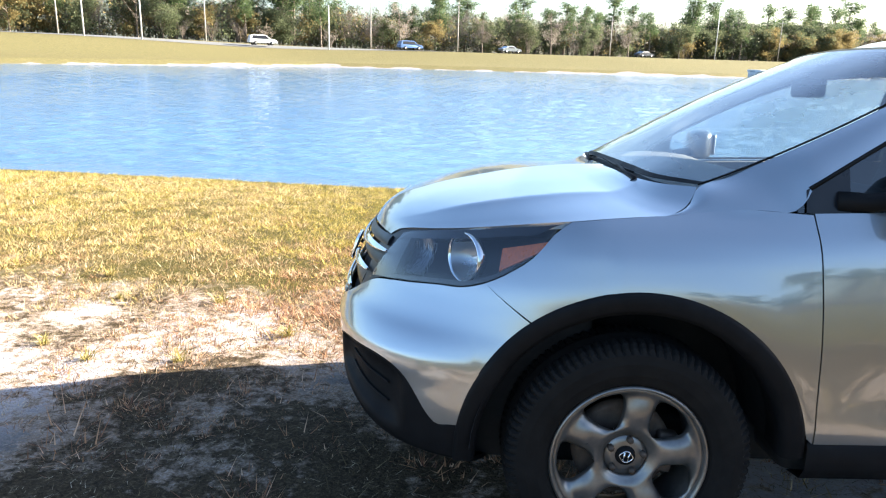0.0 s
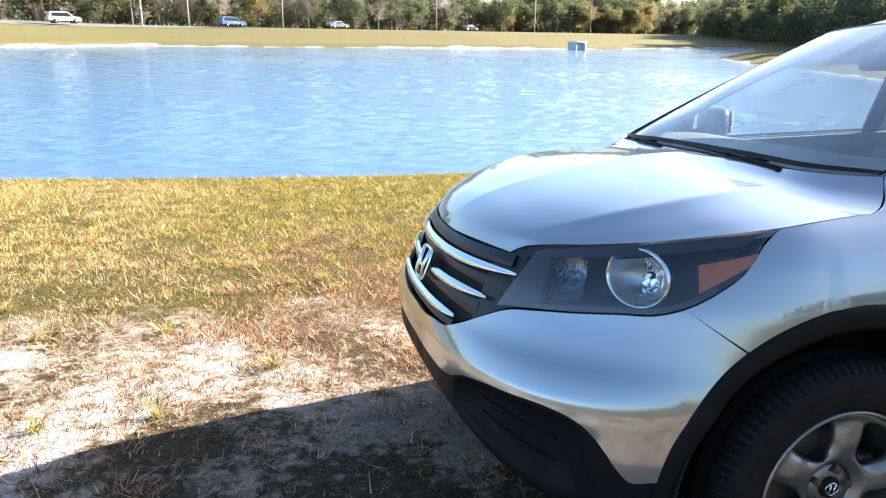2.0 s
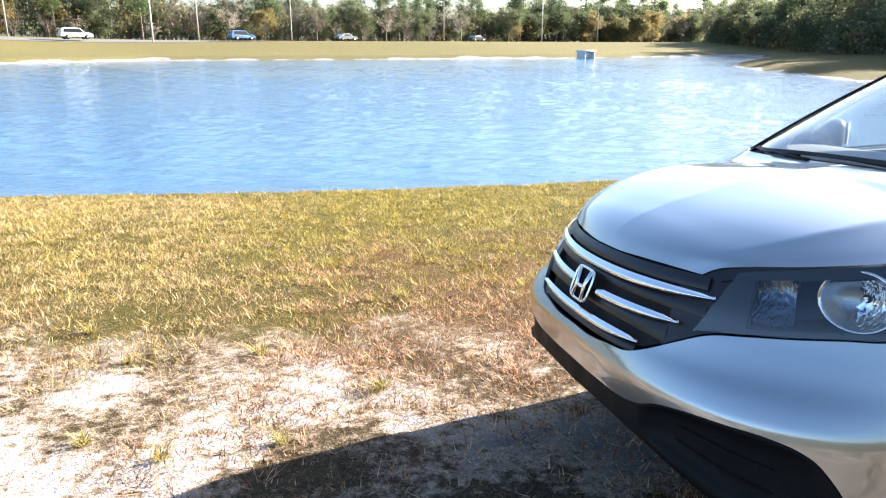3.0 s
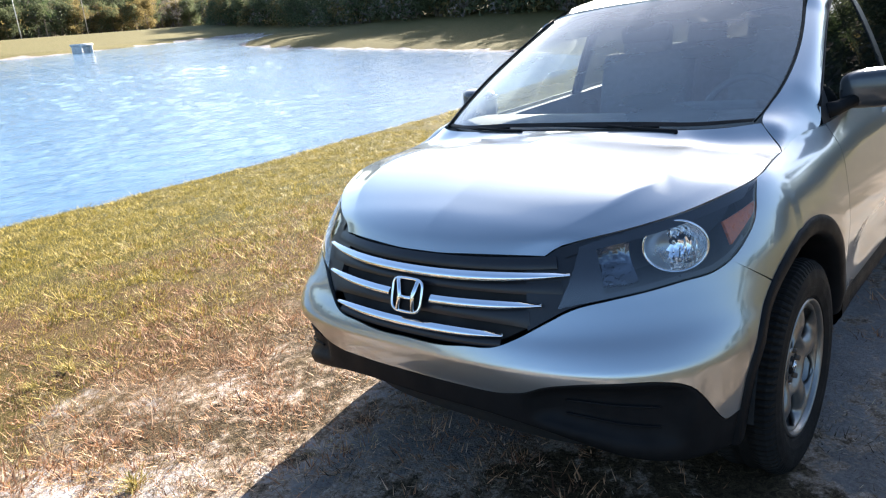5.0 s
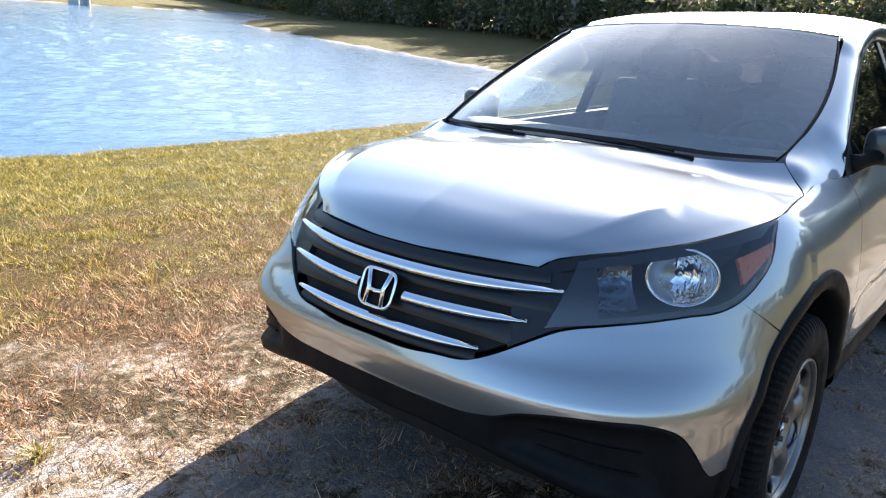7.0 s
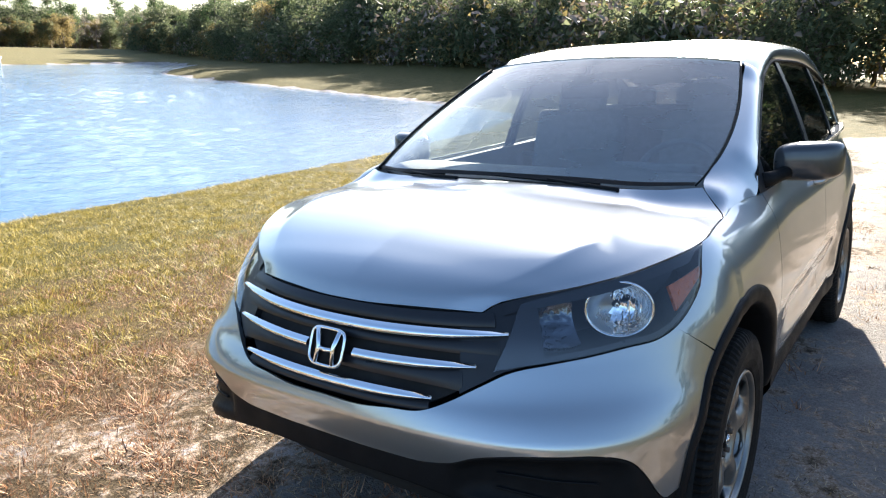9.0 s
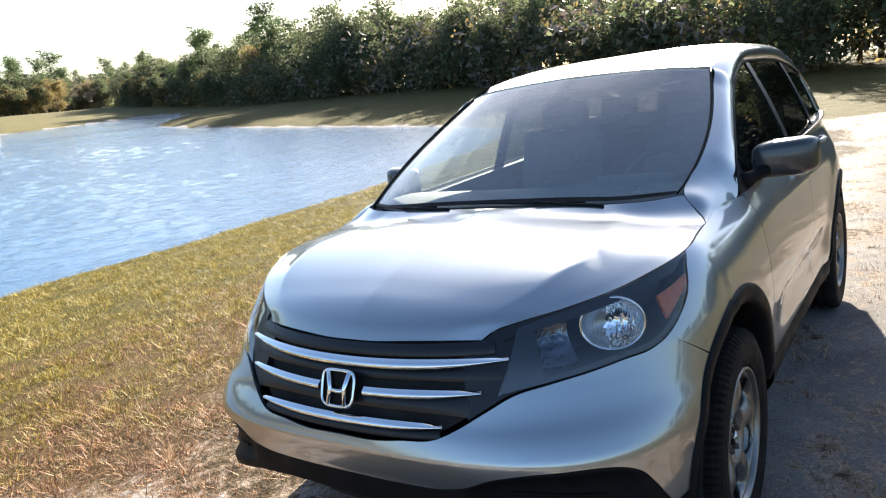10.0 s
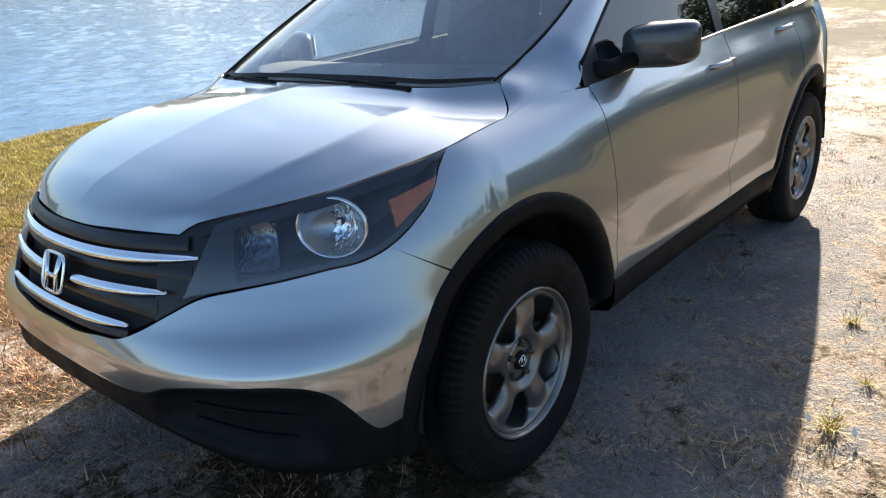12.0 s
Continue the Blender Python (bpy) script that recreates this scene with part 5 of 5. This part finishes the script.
# ---- door mirrors ----
def door_mirror(left):
    sgn = -1 if left else 1
    mir = new("door_mirror")
    mir.parent = car
    bm = bmesh.new()
    bmesh.ops.create_uvsphere(bm, u_segments=28, v_segments=16, radius=1)
    for vtx in bm.verts:
        c = vtx.co
        # blunt on the glass side, rounded ahead
        px = c.x * (.075 if c.x < 0 else .045)
        py = math.copysign(abs(c.y) ** 0.62, c.y) * .125
        pz = math.copysign(abs(c.z) ** 0.4, c.z) * .083
        vtx.co = (.755 + px + .03 * (c.y * sgn), sgn * .912 + py * .92, 1.148 + pz * .86 + .010 * c.y * sgn)
    part("mirror_shell", bm, SHELL, mir, "dark plastic mirror shell")
    bm = bmesh.new()
    tube(bm, [(.53, sgn * .79, 1.092), (.60, sgn * .815, 1.095), (.71, sgn * .86, 1.115)], [.032, .026, .024], 10)
    part("mirror_foot", bm, BLACK, mir)
    bm = bmesh.new()
    rounded_box(bm, (.006, .165, .10), (.795, sgn * .918, 1.148), .003)
    part("mirror_glass", bm, CHROME, mir)
    # black sail panel in the window corner
    rows = [[(x, float(glass_side(np.array(x), np.array(z))) + .003, z) for z in np.linspace(belt(x) + .002, max(belt(x) + .006, min(roof_edge(x), 1.19)), 6)] for x in np.linspace(.44, .56, 8)]
    panel("mirror_sail", to_car(np.array(rows), left), GLOSS, mir, "", 0.0)


door_mirror(True)
door_mirror(False)


# ---- wheels ----
def tyre_mesh():
    bm = bmesh.new()
    segs = 270
    prof = [(.225, -.088), (.236, -.098), (.262, -.106), (.295, -.108), (.320, -.104), (.338, -.096), (.349, -.082), (.3535, -.055), (.3535, -.028), (.3535, 0),
            (.3535, .028), (.3535, .055), (.349, .082), (.338, .096), (.320, .104), (.295, .108), (.262, .106), (.236, .098), (.225, .088)]
    rows = []
    for j, (r, y) in enumerate(prof):
        ring = []
        for k in range(segs):
            rr, yy = r, y
            cut = (k + (1 if y > 0 else 0)) % 3 == 0
            if cut and abs(y) > .05 and r > .33:
                rr -= .007
                yy -= math.copysign(.005, y)
            if abs(y) == .028:
                rr -= .007
            ring.append(bm.verts.new((rr * math.cos(2 * math.pi * k / segs), yy, rr * math.sin(2 * math.pi * k / segs))))
        rows.append(ring)
    for a, b in zip(rows, rows[1:]):
        for k in range(segs):
            bm.faces.new((a[k], a[(k + 1) % segs], b[(k + 1) % segs], b[k]))
    return bm


def rim_face():
    """Five broad pressed spokes with rounded windows between them; outer side on minus y."""
    bm = bmesh.new()
    rs = np.concatenate([np.linspace(.062, .092, 5), np.linspace(.097, .199, 17), np.linspace(.203, .213, 3)])
    na = 13
    for k in range(5):
        P = []
        for r in rs:
            t = (r - .094) / (.201 - .094)
            if t <= 0 or t >= 1:
                ha = math.pi / 5
            else:
                win = math.pi / 5 - (.040 + .012 * t) / r
                ha = math.pi / 5 - max(0, win) * (1 - abs(2 * t - 1) ** 4.0) ** 0.5
            row = []
            for q in np.linspace(-1, 1, na):
                a = 2 * math.pi * k / 5 + math.pi / 2 + q * ha
                y = -.068 - .016 * math.exp(-(((r - .145) / .05) ** 2)) - .012 * smooth01(.185, .213, np.array(r)) + .014 * smooth01(.09, .062, np.array(r))
                open_ = 1 - ha / (math.pi / 5)
                y += .026 * (abs(q) ** 3) * min(1, open_ * 2.2)
                row.append((r * math.cos(a), float(y), r * math.sin(a)))
            P.append(row)
        grid_mesh(bm, np.array(P), (0, .5, 0), 0.02)
    bmesh.ops.remove_doubles(bm, verts=bm.verts, dist=0.0004)
    return bm


def wheel(at, left):
    w = new("wheel")
    w.parent = car
    w.location = at
    w.rotation_euler = (0, radians(10), 0 if left else math.pi)
    part("tyre", tyre_mesh(), RUBBER, w, "worn black tyre with blocky shoulder tread", False)
    part("rim_face", rim_face(), STEEL, w, "dusty silver steel rim with five broad spokes")
    bm = bmesh.new()
    revolve(bm, [(.207, -.070), (.211, -.080), (.214, -.090), (.218, -.098), (.223, -.098), (.227, -.091), (.223, -.080), (.208, -.05), (.202, .06), (.212, .09)], 72)
    part("rim_barrel", bm, STEEL, w)
    bm = bmesh.new()
    revolve(bm, [(.0005, -.055), (.04, -.055), (.062, -.051), (.066, -.03)], 32)
    part("hub", bm, STEEL, w)
    bm = bmesh.new()
    revolve(bm, [(.0005, -.066), (.022, -.065), (.028, -.061), (.031, -.05)], 28)
    cap = part("centre_cap", bm, BLACK, w, "black centre cap with a small chrome badge")
    bm = bmesh.new()
    tube(bm, [(.018 * math.cos(a) * (1 + .12 * math.cos(4 * a)), -.067, .0165 * math.sin(a)) for a in np.linspace(0, 2 * math.pi, 25)], .0018, 6, False)
    for sx in (-.0075, .0075):
        tube(bm, [(sx, -.0675, .012), (sx * .8, -.068, 0), (sx, -.0675, -.012)], .0025, 6)
    part("cap_badge", bm, CHROME, cap)
    for k in range(5):
        a = 2 * math.pi * k / 5 + math.pi / 2
        bm = bmesh.new()
        bmesh.ops.create_cone(bm, cap_ends=True, segments=6, radius1=.0105, radius2=.009, depth=.02)
        bmesh.ops.rotate(bm, verts=bm.verts, cent=(0, 0, 0), matrix=Matrix.Rotation(math.pi / 2, 3, "X"))
        bmesh.ops.translate(bm, verts=bm.verts, vec=(.05 * math.cos(a), -.060, .05 * math.sin(a)))
        part("lug_nut", bm, IRON, w)
    bm = bmesh.new()
    revolve(bm, [(.0005, -.005), (.13, -.005), (.145, .0), (.145, .02)], 40)
    rounded_box(bm, (.06, .05, .12), (.12, -.01, .02), .01)
    part("brake", bm, IRON, w)


for x in (0.0, 2.62):
    for left in (True, False):
        wheel((x, -.79 if left else .79, .345), left)
        sgn = -1 if left else 1
        bm = bmesh.new()
        rows = np.array([[(x + .452 * math.cos(a), sgn * s, .345 + .452 * math.sin(a)) for s in (.875, .75, .6, .45)] for a in np.linspace(radians(2), radians(178), 30)])
        grid_mesh(bm, rows, (x, sgn * .6, 5))
        rounded_box(bm, (.96, .02, .56), (x, sgn * .50, .44), .008, 1)
        part("wheel_well", bm, DARK, car)

# floor and sump
bm = bmesh.new()
rounded_box(bm, (3.9, 1.25, .16), (1.4, 0, .30), .04)
rounded_box(bm, (1.68, 1.62, .12), (1.31, 0, .345), .04)
part("underbody", bm, DARK, car)


# ---- cabin ----
def soft_part(name, boxes, mat, parent, label="", bevel=0.04):
    bm = bmesh.new()
    for size, at, turn in boxes:
        rounded_box(bm, size, at, bevel, 3, Matrix.Rotation(radians(turn), 4, "Y") if turn else None)
    return part(name, bm, mat, parent, label)


dash = new("dashboard")
dash.parent = car
rows = [[(.16 - .05 * (1 - s * s) + t * .62, s * .70, 1.085 + .03 * math.sin(math.pi * min(1, t * 1.1)) - .30 * max(0, t - .75) ** 1 * 1.2) for t in np.linspace(0, 1, 12)] for s in np.linspace(-1, 1, 16)]
bm = bmesh.new()
grid_mesh(bm, np.array(rows), (.6, 0, 0))
part("dash_top", bm, CABIN, dash)
soft_part("dash_body", [((.20, 1.36, .34), (.78, 0, .82), 0)], CABIN, dash)
soft_part("instrument_hood", [((.22, .36, .07), (.72, -.36, 1.085), 8)], CABIN, dash, bevel=0.03)
wheel_rim = new("steering_wheel")
wheel_rim.parent = car
wheel_rim.location, wheel_rim.rotation_euler = (.98, -.36, 1.02), (0, radians(-62), 0)
bm = bmesh.new()
tube(bm, [(.185 * math.cos(a), .185 * math.sin(a), 0) for a in np.linspace(0, 2 * math.pi, 33)], .016, 8, False)
part("wheel_ring", bm, CABIN, wheel_rim)
bm = bmesh.new()
rounded_box(bm, (.13, .16, .05), (0, 0, -.015), .02)
for a in (0.2, math.pi - 0.2, math.pi * 1.5):
    tube(bm, [(0, 0, -.01), (.18 * math.sin(a), .18 * math.cos(a), 0)], .014, 6)
part("wheel_boss", bm, CABIN, wheel_rim)


def car_seat(x, y, wide=0.50):
    seat = new("car_seat")
    seat.parent = car
    seat.location = (x, y, 0)
    soft_part("cushion", [((.50, wide, .16), (0, 0, .66), -6)], CLOTH, seat, bevel=.05)
    soft_part("backrest", [((.14, wide, .62), (.26, 0, 1.0), 17)], CLOTH, seat, bevel=.05)
    if wide < 1:
        soft_part("headrest", [((.10, .26, .17), (.345, 0, 1.365), 14)], CLOTH, seat, bevel=.04)
        bm = bmesh.new()
        for dy in (-.06, .06):
            tube(bm, [(.30, dy, 1.22), (.335, dy, 1.33)], .007, 6)
        part("headrest_post", bm, CHROME, seat)
    else:
        for dy in (-.38, 0, .38):
            soft_part("headrest", [((.09, .24, .14), (.35, dy, 1.345), 14)], CLOTH, seat, bevel=.035)


car_seat(1.25, -.36)
car_seat(1.25, .36)
car_seat(2.15, 0, 1.25)
for left in (True, False):
    rows = [[(x, float(glass_side(np.array(x), np.array(1.06))) - .05 - .02 * t, belt(x) - .005 - t * .62) for t in np.linspace(0, 1, 6)] for x in np.linspace(.45, 3.1, 16)]
    bm = bmesh.new()
    grid_mesh(bm, to_car(np.array(rows), left), (1.3, 40 if not left else -40, .8))
    rows = [[(x, float(glass_side(np.array(x), np.array(1.06))) - .05 + .045 * t, belt(x) - .005) for t in (0, 1)] for x in np.linspace(.45, 3.1, 16)]
    grid_mesh(bm, to_car(np.array(rows), left), (1.3, 0, 0))
    part("door_card", bm, CABIN, car)
bm = bmesh.new()
R2 = [[(h, s, roof_mid(h) - .05 - .10 * (s / .6) ** 2) for h in np.linspace(1.02, 3.15, 12)] for s in np.linspace(-.58, .58, 10)]
grid_mesh(bm, np.array(R2), (1.5, 0, 5))
part("headliner", bm, CABIN, car)
bm = bmesh.new()
rounded_box(bm, (.03, .22, .07), (.80, 0, 1.415), .015)
tube(bm, [(.805, 0, 1.44), (.85, 0, 1.53)], .012, 8)
part("rear_view_mirror", bm, BLACK, car)
bm = bmesh.new()
rounded_box(bm, (1.9, 1.30, .05), (1.9, 0, .50), .02)
part("cabin_floor", bm, CABIN, car)

# cowl and wipers
rows = [[(a[0] * (1 - t) + (b[0] - .01) * t + .012, a[1] * (1 - t) + b[1] * t, a[2] * (1 - t) + b[2] * t - .026) for t in np.linspace(0, 1, 4)] for a, b in zip(bend([(.03, 0, 1.106), (.04, .25, 1.105), (.06, .45, 1.10), (.11, .6, 1.10), (.18, .675, 1.10)], 20), bend(low + np.array((.03, 0, .012)), 20))]
panel("cowl", both(np.array(rows)), BLACK, car, "black plastic cowl below the windshield", 0.0, core=(.1, 0, .5))


def on_shield(q, up):
    """A point just over the windscreen: q runs across (-1 left to 1 right), up from its foot."""
    i = abs(q) * (n - 1)
    a = np.array([np.interp(i, range(n), W[:, int(round(up * 19)), j]) for j in range(3)])
    return Vector((a[0] - .006, a[1] * (1 if q > 0 else -1), a[2] + .006))


for q0, q1, reach in ((-.66, .06, .0), (.26, .90, .0)):
    wiper = new("wiper")
    wiper.parent = car
    base = on_shield(q0, 0.0) + Vector((-.028, 0, -.028))
    tip, tail = on_shield(q1, reach), on_shield(q0 + .10, 0.0) - Vector((.004, 0, .006))
    mid_w = on_shield((q0 + q1) / 2 + .02, 0.0) + Vector((-.004, 0, -.002))
    bm = bmesh.new()
    tube(bm, [base, base + Vector((.006, .0, .010)), (base + mid_w) / 2 + Vector((0, 0, .004)), mid_w], [.009, .009, .006, .005], 8)
    part("wiper_arm", bm, BLACK, wiper)
    bm = bmesh.new()
    tube(bm, [tail, mid_w - Vector((0, 0, .006)), tip], [.004, .005, .003], 6)
    part("wiper_blade", bm, BLACK, wiper)

# ---- beyond the pond ----
ASPHALT = plain("worn_asphalt", (0.11, 0.11, 0.108), 0.9, 0, 0.2, 3, 0.3)
CONCRETE = plain("weathered_concrete", (0.55, 0.54, 0.51), 0.85, 0, 0.25, 2.5, 0.3)
WOOD_POLE = plain("grey_timber", (0.33, 0.3, 0.26), 0.85, 0, 0.25, 3, 0.2)
PALE_POLE = plain("pale_painted_pole", (0.5, 0.49, 0.46), 0.6, 0, 0.1, 3)
rows = []
for s in np.linspace(-140, 240, 96):
    a, b = ROAD_A + ROAD_D * s - ROAD_N * 3.6, ROAD_A + ROAD_D * s + ROAD_N * 3.6
    rows.append([(p[0], p[1], float(land(*p)) + .05) for p in (a, a * .67 + b * .33, a * .33 + b * .67, b)])
bm = bmesh.new()
grid_mesh(bm, np.array(rows), (0, 150, -50), 0)
tagged(part("road", bm, ASPHALT, None, "", False), "grey two-lane road on the far embankment", "road", kind="structure")
POLES = ((-26.6, 9.5, 0), (-25.0, 10.5, 1), (-21.3, 10, 1), (-17.0, 10, 0), (-8.1, 7.4, 1), (-5.0, 10, 0), (1.6, 10, 0), (13.0, 9, 0), (20.4, 12, 1), (24.5, 11, 0))
tops = []
for az, hgt, pale in POLES:
    p = on_road(az, -6.0 + (3 if pale else 13))
    z = float(land(*p))
    pole = tagged(new("utility_pole"), "pale slim pole beside the road" if pale else "weathered timber utility pole beside the road", "pole", "poles along the road")
    pole.location = (p[0], p[1], z - .2)
    bm = bmesh.new()
    tube(bm, [(0, 0, 0), (0, 0, hgt * .5), (0, 0, hgt + .2)], [.12, .10, .08], 8)
    part("shaft", bm, PALE_POLE if pale else WOOD_POLE, pole)
    if not pale:
        bm = bmesh.new()
        rounded_box(bm, (2.2, .1, .12), (0, 0, hgt - .6), .02, 1)
        arm = part("cross_arm", bm, WOOD_POLE, pole)
        arm.rotation_euler = (0, 0, math.atan2(ROAD_N[1], ROAD_N[0]))
        tops.append(Vector((p[0], p[1], z + hgt - .7)))
for a, b in zip(tops, tops[1:]):
    bm = bmesh.new()
    tube(bm, [a.lerp(b, t) - Vector((0, 0, 1.6 * t * (1 - t))) for t in np.linspace(0, 1, 10)], .02, 4)
    tagged(part("power_line", bm, BLACK, None), "sagging dark power line between poles", "cable", "power lines")


def far_car(az, back, style, paint, label):
    """A car on the far road, seen from its side: body, glass band, four wheels."""
    p = on_road(az, back)
    z = max(float(land(*(p - ROAD_N * 3))), float(land(*(p + ROAD_N * 3)))) + .06
    c = tagged(new("passing_car"), label, "car", "cars on the far road")
    c.matrix_world = pose(p[0], p[1], z, 0, 0, math.degrees(math.atan2(ROAD_D[1], ROAD_D[0])))
    sidepts = ([(-2.35, .45), (-2.3, .95), (-2.2, 1.05), (-2.05, 1.62), (-1.7, 1.72), (.3, 1.68), (.55, 1.6), (1.15, 1.08), (2.1, .92), (2.32, .7), (2.35, .4)] if style == "suv" else
               [(-2.3, .42), (-2.28, .85), (-2.1, .98), (-1.6, 1.02), (-.9, 1.38), (.3, 1.42), (1.0, 1.0), (2.0, .85), (2.28, .65), (2.3, .38)])
    bm = bmesh.new()
    rows = np.array([[(x, w * (.9 if z_ < 1.1 else .9 - (z_ - 1.1) * .35), z_) for x, z_ in sidepts] for w in np.linspace(-1, 1, 7)])
    grid_mesh(bm, rows, (0, 0, .6))
    for w in (-1, 1):
        bm.faces.new([bm.verts.new((x, w * (.9 if z_ < 1.1 else .9 - (z_ - 1.1) * .35), z_)) for x, z_ in sidepts])
    part("body", bm, paint, c, "", False)
    for w in (-1, 1):
        lo, hi_ = (1.05, 1.58) if style == "suv" else (.99, 1.32)
        x0, x1, x2, x3 = (-1.95, 1.0, .45, -1.8) if style == "suv" else (-1.2, .85, .25, -.75)
        bm = bmesh.new()
        q = [(x0, lo), (x1, lo), (x2, hi_), (x3, hi_)]
        bm.faces.new([bm.verts.new((x, w * (.912 - max(0, z_ - 1.1) * .35), z_)) for x, z_ in q])
        part("side_glass", bm, GLOSS, c, "", False)
        for x in (-1.4, 1.4):
            bm = bmesh.new()
            revolve(bm, [(.0005, -.1), (.2, -.11), (.22, -.1), (.33, -.1), (.34, 0), (.33, .1), (.0005, .1)], 20)
            wh = part("wheel", bm, RUBBER, c)
            wh.location = (x, w * .82, .34)
            bm = bmesh.new()
            revolve(bm, [(.0005, -.115), (.19, -.112), (.2, -.1)], 16)
            part("rim", bm, STEEL, wh)
    return c


WHITE = plain("white_paint", (0.75, 0.75, 0.74), 0.3, 0, 0.03, 2, 0, 0.8)
BLUE = plain("blue_paint", (0.12, 0.2, 0.38), 0.3, 0.3, 0.05, 2, 0, 0.8)
CHARCOAL = plain("charcoal_paint", (0.05, 0.055, 0.065), 0.3, 0.3, 0.05, 2, 0, 0.8)
far_car(-13.0, -1.6, "suv", WHITE, "white sport utility on the far road")
far_car(-2.0, -1.6, "suv", BLUE, "blue sport utility on the far road")
far_car(5.6, -1.6, "sedan", PAINT, "silver sedan on the far road")
far_car(15.5, -1.6, "sedan", CHARCOAL, "dark sedan on the far road")

# concrete outfall box on the far waterline
box = tagged(new("outfall_box"), "weathered pale concrete outfall box standing in the shallows", "drain box")
box.matrix_world = pose(43.6, 100.8, WATER - .3, 0, 0, 20)
bm = bmesh.new()
rounded_box(bm, (2.3, 1.9, .28), (0, 0, 1.35), .05, 1)
part("slab", bm, CONCRETE, box)
for dx in (-.9, .9):
    bm = bmesh.new()
    rounded_box(bm, (.28, 1.7, 1.25), (dx, 0, .62), .04, 1)
    part("side_wall", bm, CONCRETE, box)
bm = bmesh.new()
rounded_box(bm, (1.6, .25, 1.25), (0, -.3, .62), .04, 1)
part("back_wall", bm, CONCRETE, box)


# ---- weeds that stand out on the sand ----
WEED = leaf_mat("weed_leaves", ((0.0, (0.11, 0.10, 0.022)), (0.45, (0.26, 0.215, 0.06)), (0.8, (0.44, 0.34, 0.12)), (1.0, (0.62, 0.5, 0.24))), 0.3)
PALE_LEAF = plain("pale_dead_leaf", (0.7, 0.66, 0.58), 0.7, 0, 0.12, 60)


def weed(x, y, seed, size, pale=0):
    """A clump of arching blades; pale: loose bleached leaves caught in it."""
    r = np.random.default_rng(seed)
    at = SLOPE @ Vector((x, y, 0))
    top = tagged(new("weed"), "small yellow-green weed clump growing out of the sand" if not pale else "ragged weed clump with two bleached leaves caught in it", "weed", "weeds on the sand")
    top.location = (at.x, at.y, float(land(at.x, at.y)) - .004)
    quads = []
    for _ in range(58):
        a, reach, high = r.random() * 2 * math.pi, size * (.35 + .9 * r.random()), size * (.25 + .75 * r.random())
        d, w = np.array((math.cos(a), math.sin(a), 0)), np.array((-math.sin(a), math.cos(a), 0)) * size * (.018 + .02 * r.random())
        root = np.array((r.normal(), r.normal(), 0)) * size * .16
        spine = [root + d * reach * t + np.array((0, 0, high * (1.9 * t - 1.15 * t * t))) for t in (0, .4, .75, 1.0)]
        for k, (p, q_) in enumerate(zip(spine, spine[1:])):
            w0, w1 = w * (1 - .28 * k), w * (1 - .28 * (k + 1)) + w * .02
            quads.append([p - w0, p + w0, q_ + w1, q_ - w1])
    tris_ob("foliage", np.array(quads), WEED, top)
    for k in range(pale):
        a = 2.4 * k + 2.0
        c, u, v_ = np.array((math.cos(a) * size * .8, math.sin(a) * size * .8, size * .45)), np.array((.004, .006, .012)), np.array((.007, -.005, .002))
        mesh_ob("dead_leaf", [c - u * 1.1, c - u * .3 + v_, c + u * .7 + v_ * .6, c + u * 1.3, c + u * .4 - v_ * .8, c - u * .5 - v_], [(0, 1, 2, 3, 4, 5)], PALE_LEAF, top)


for k, (x, y, size, pale) in enumerate(((.651, -1.546, .085, 2), (1.43, -1.429, .06, 0), (.978, -1.575, .05, 0), (-1.906, 1.639, .10, 0), (-2.551, 1.681, .06, 0), (-1.815, .646, .07, 0), (-2.26, .619, .075, 0),
                                        (-1.367, 1.076, .08, 0), (-1.005, 2.504, .10, 0), (-1.202, 2.459, .08, 0), (-2.567, .811, .075, 0), (-2.844, 2.225, .09, 0))):
    weed(x, y, 60 + k, size, pale)
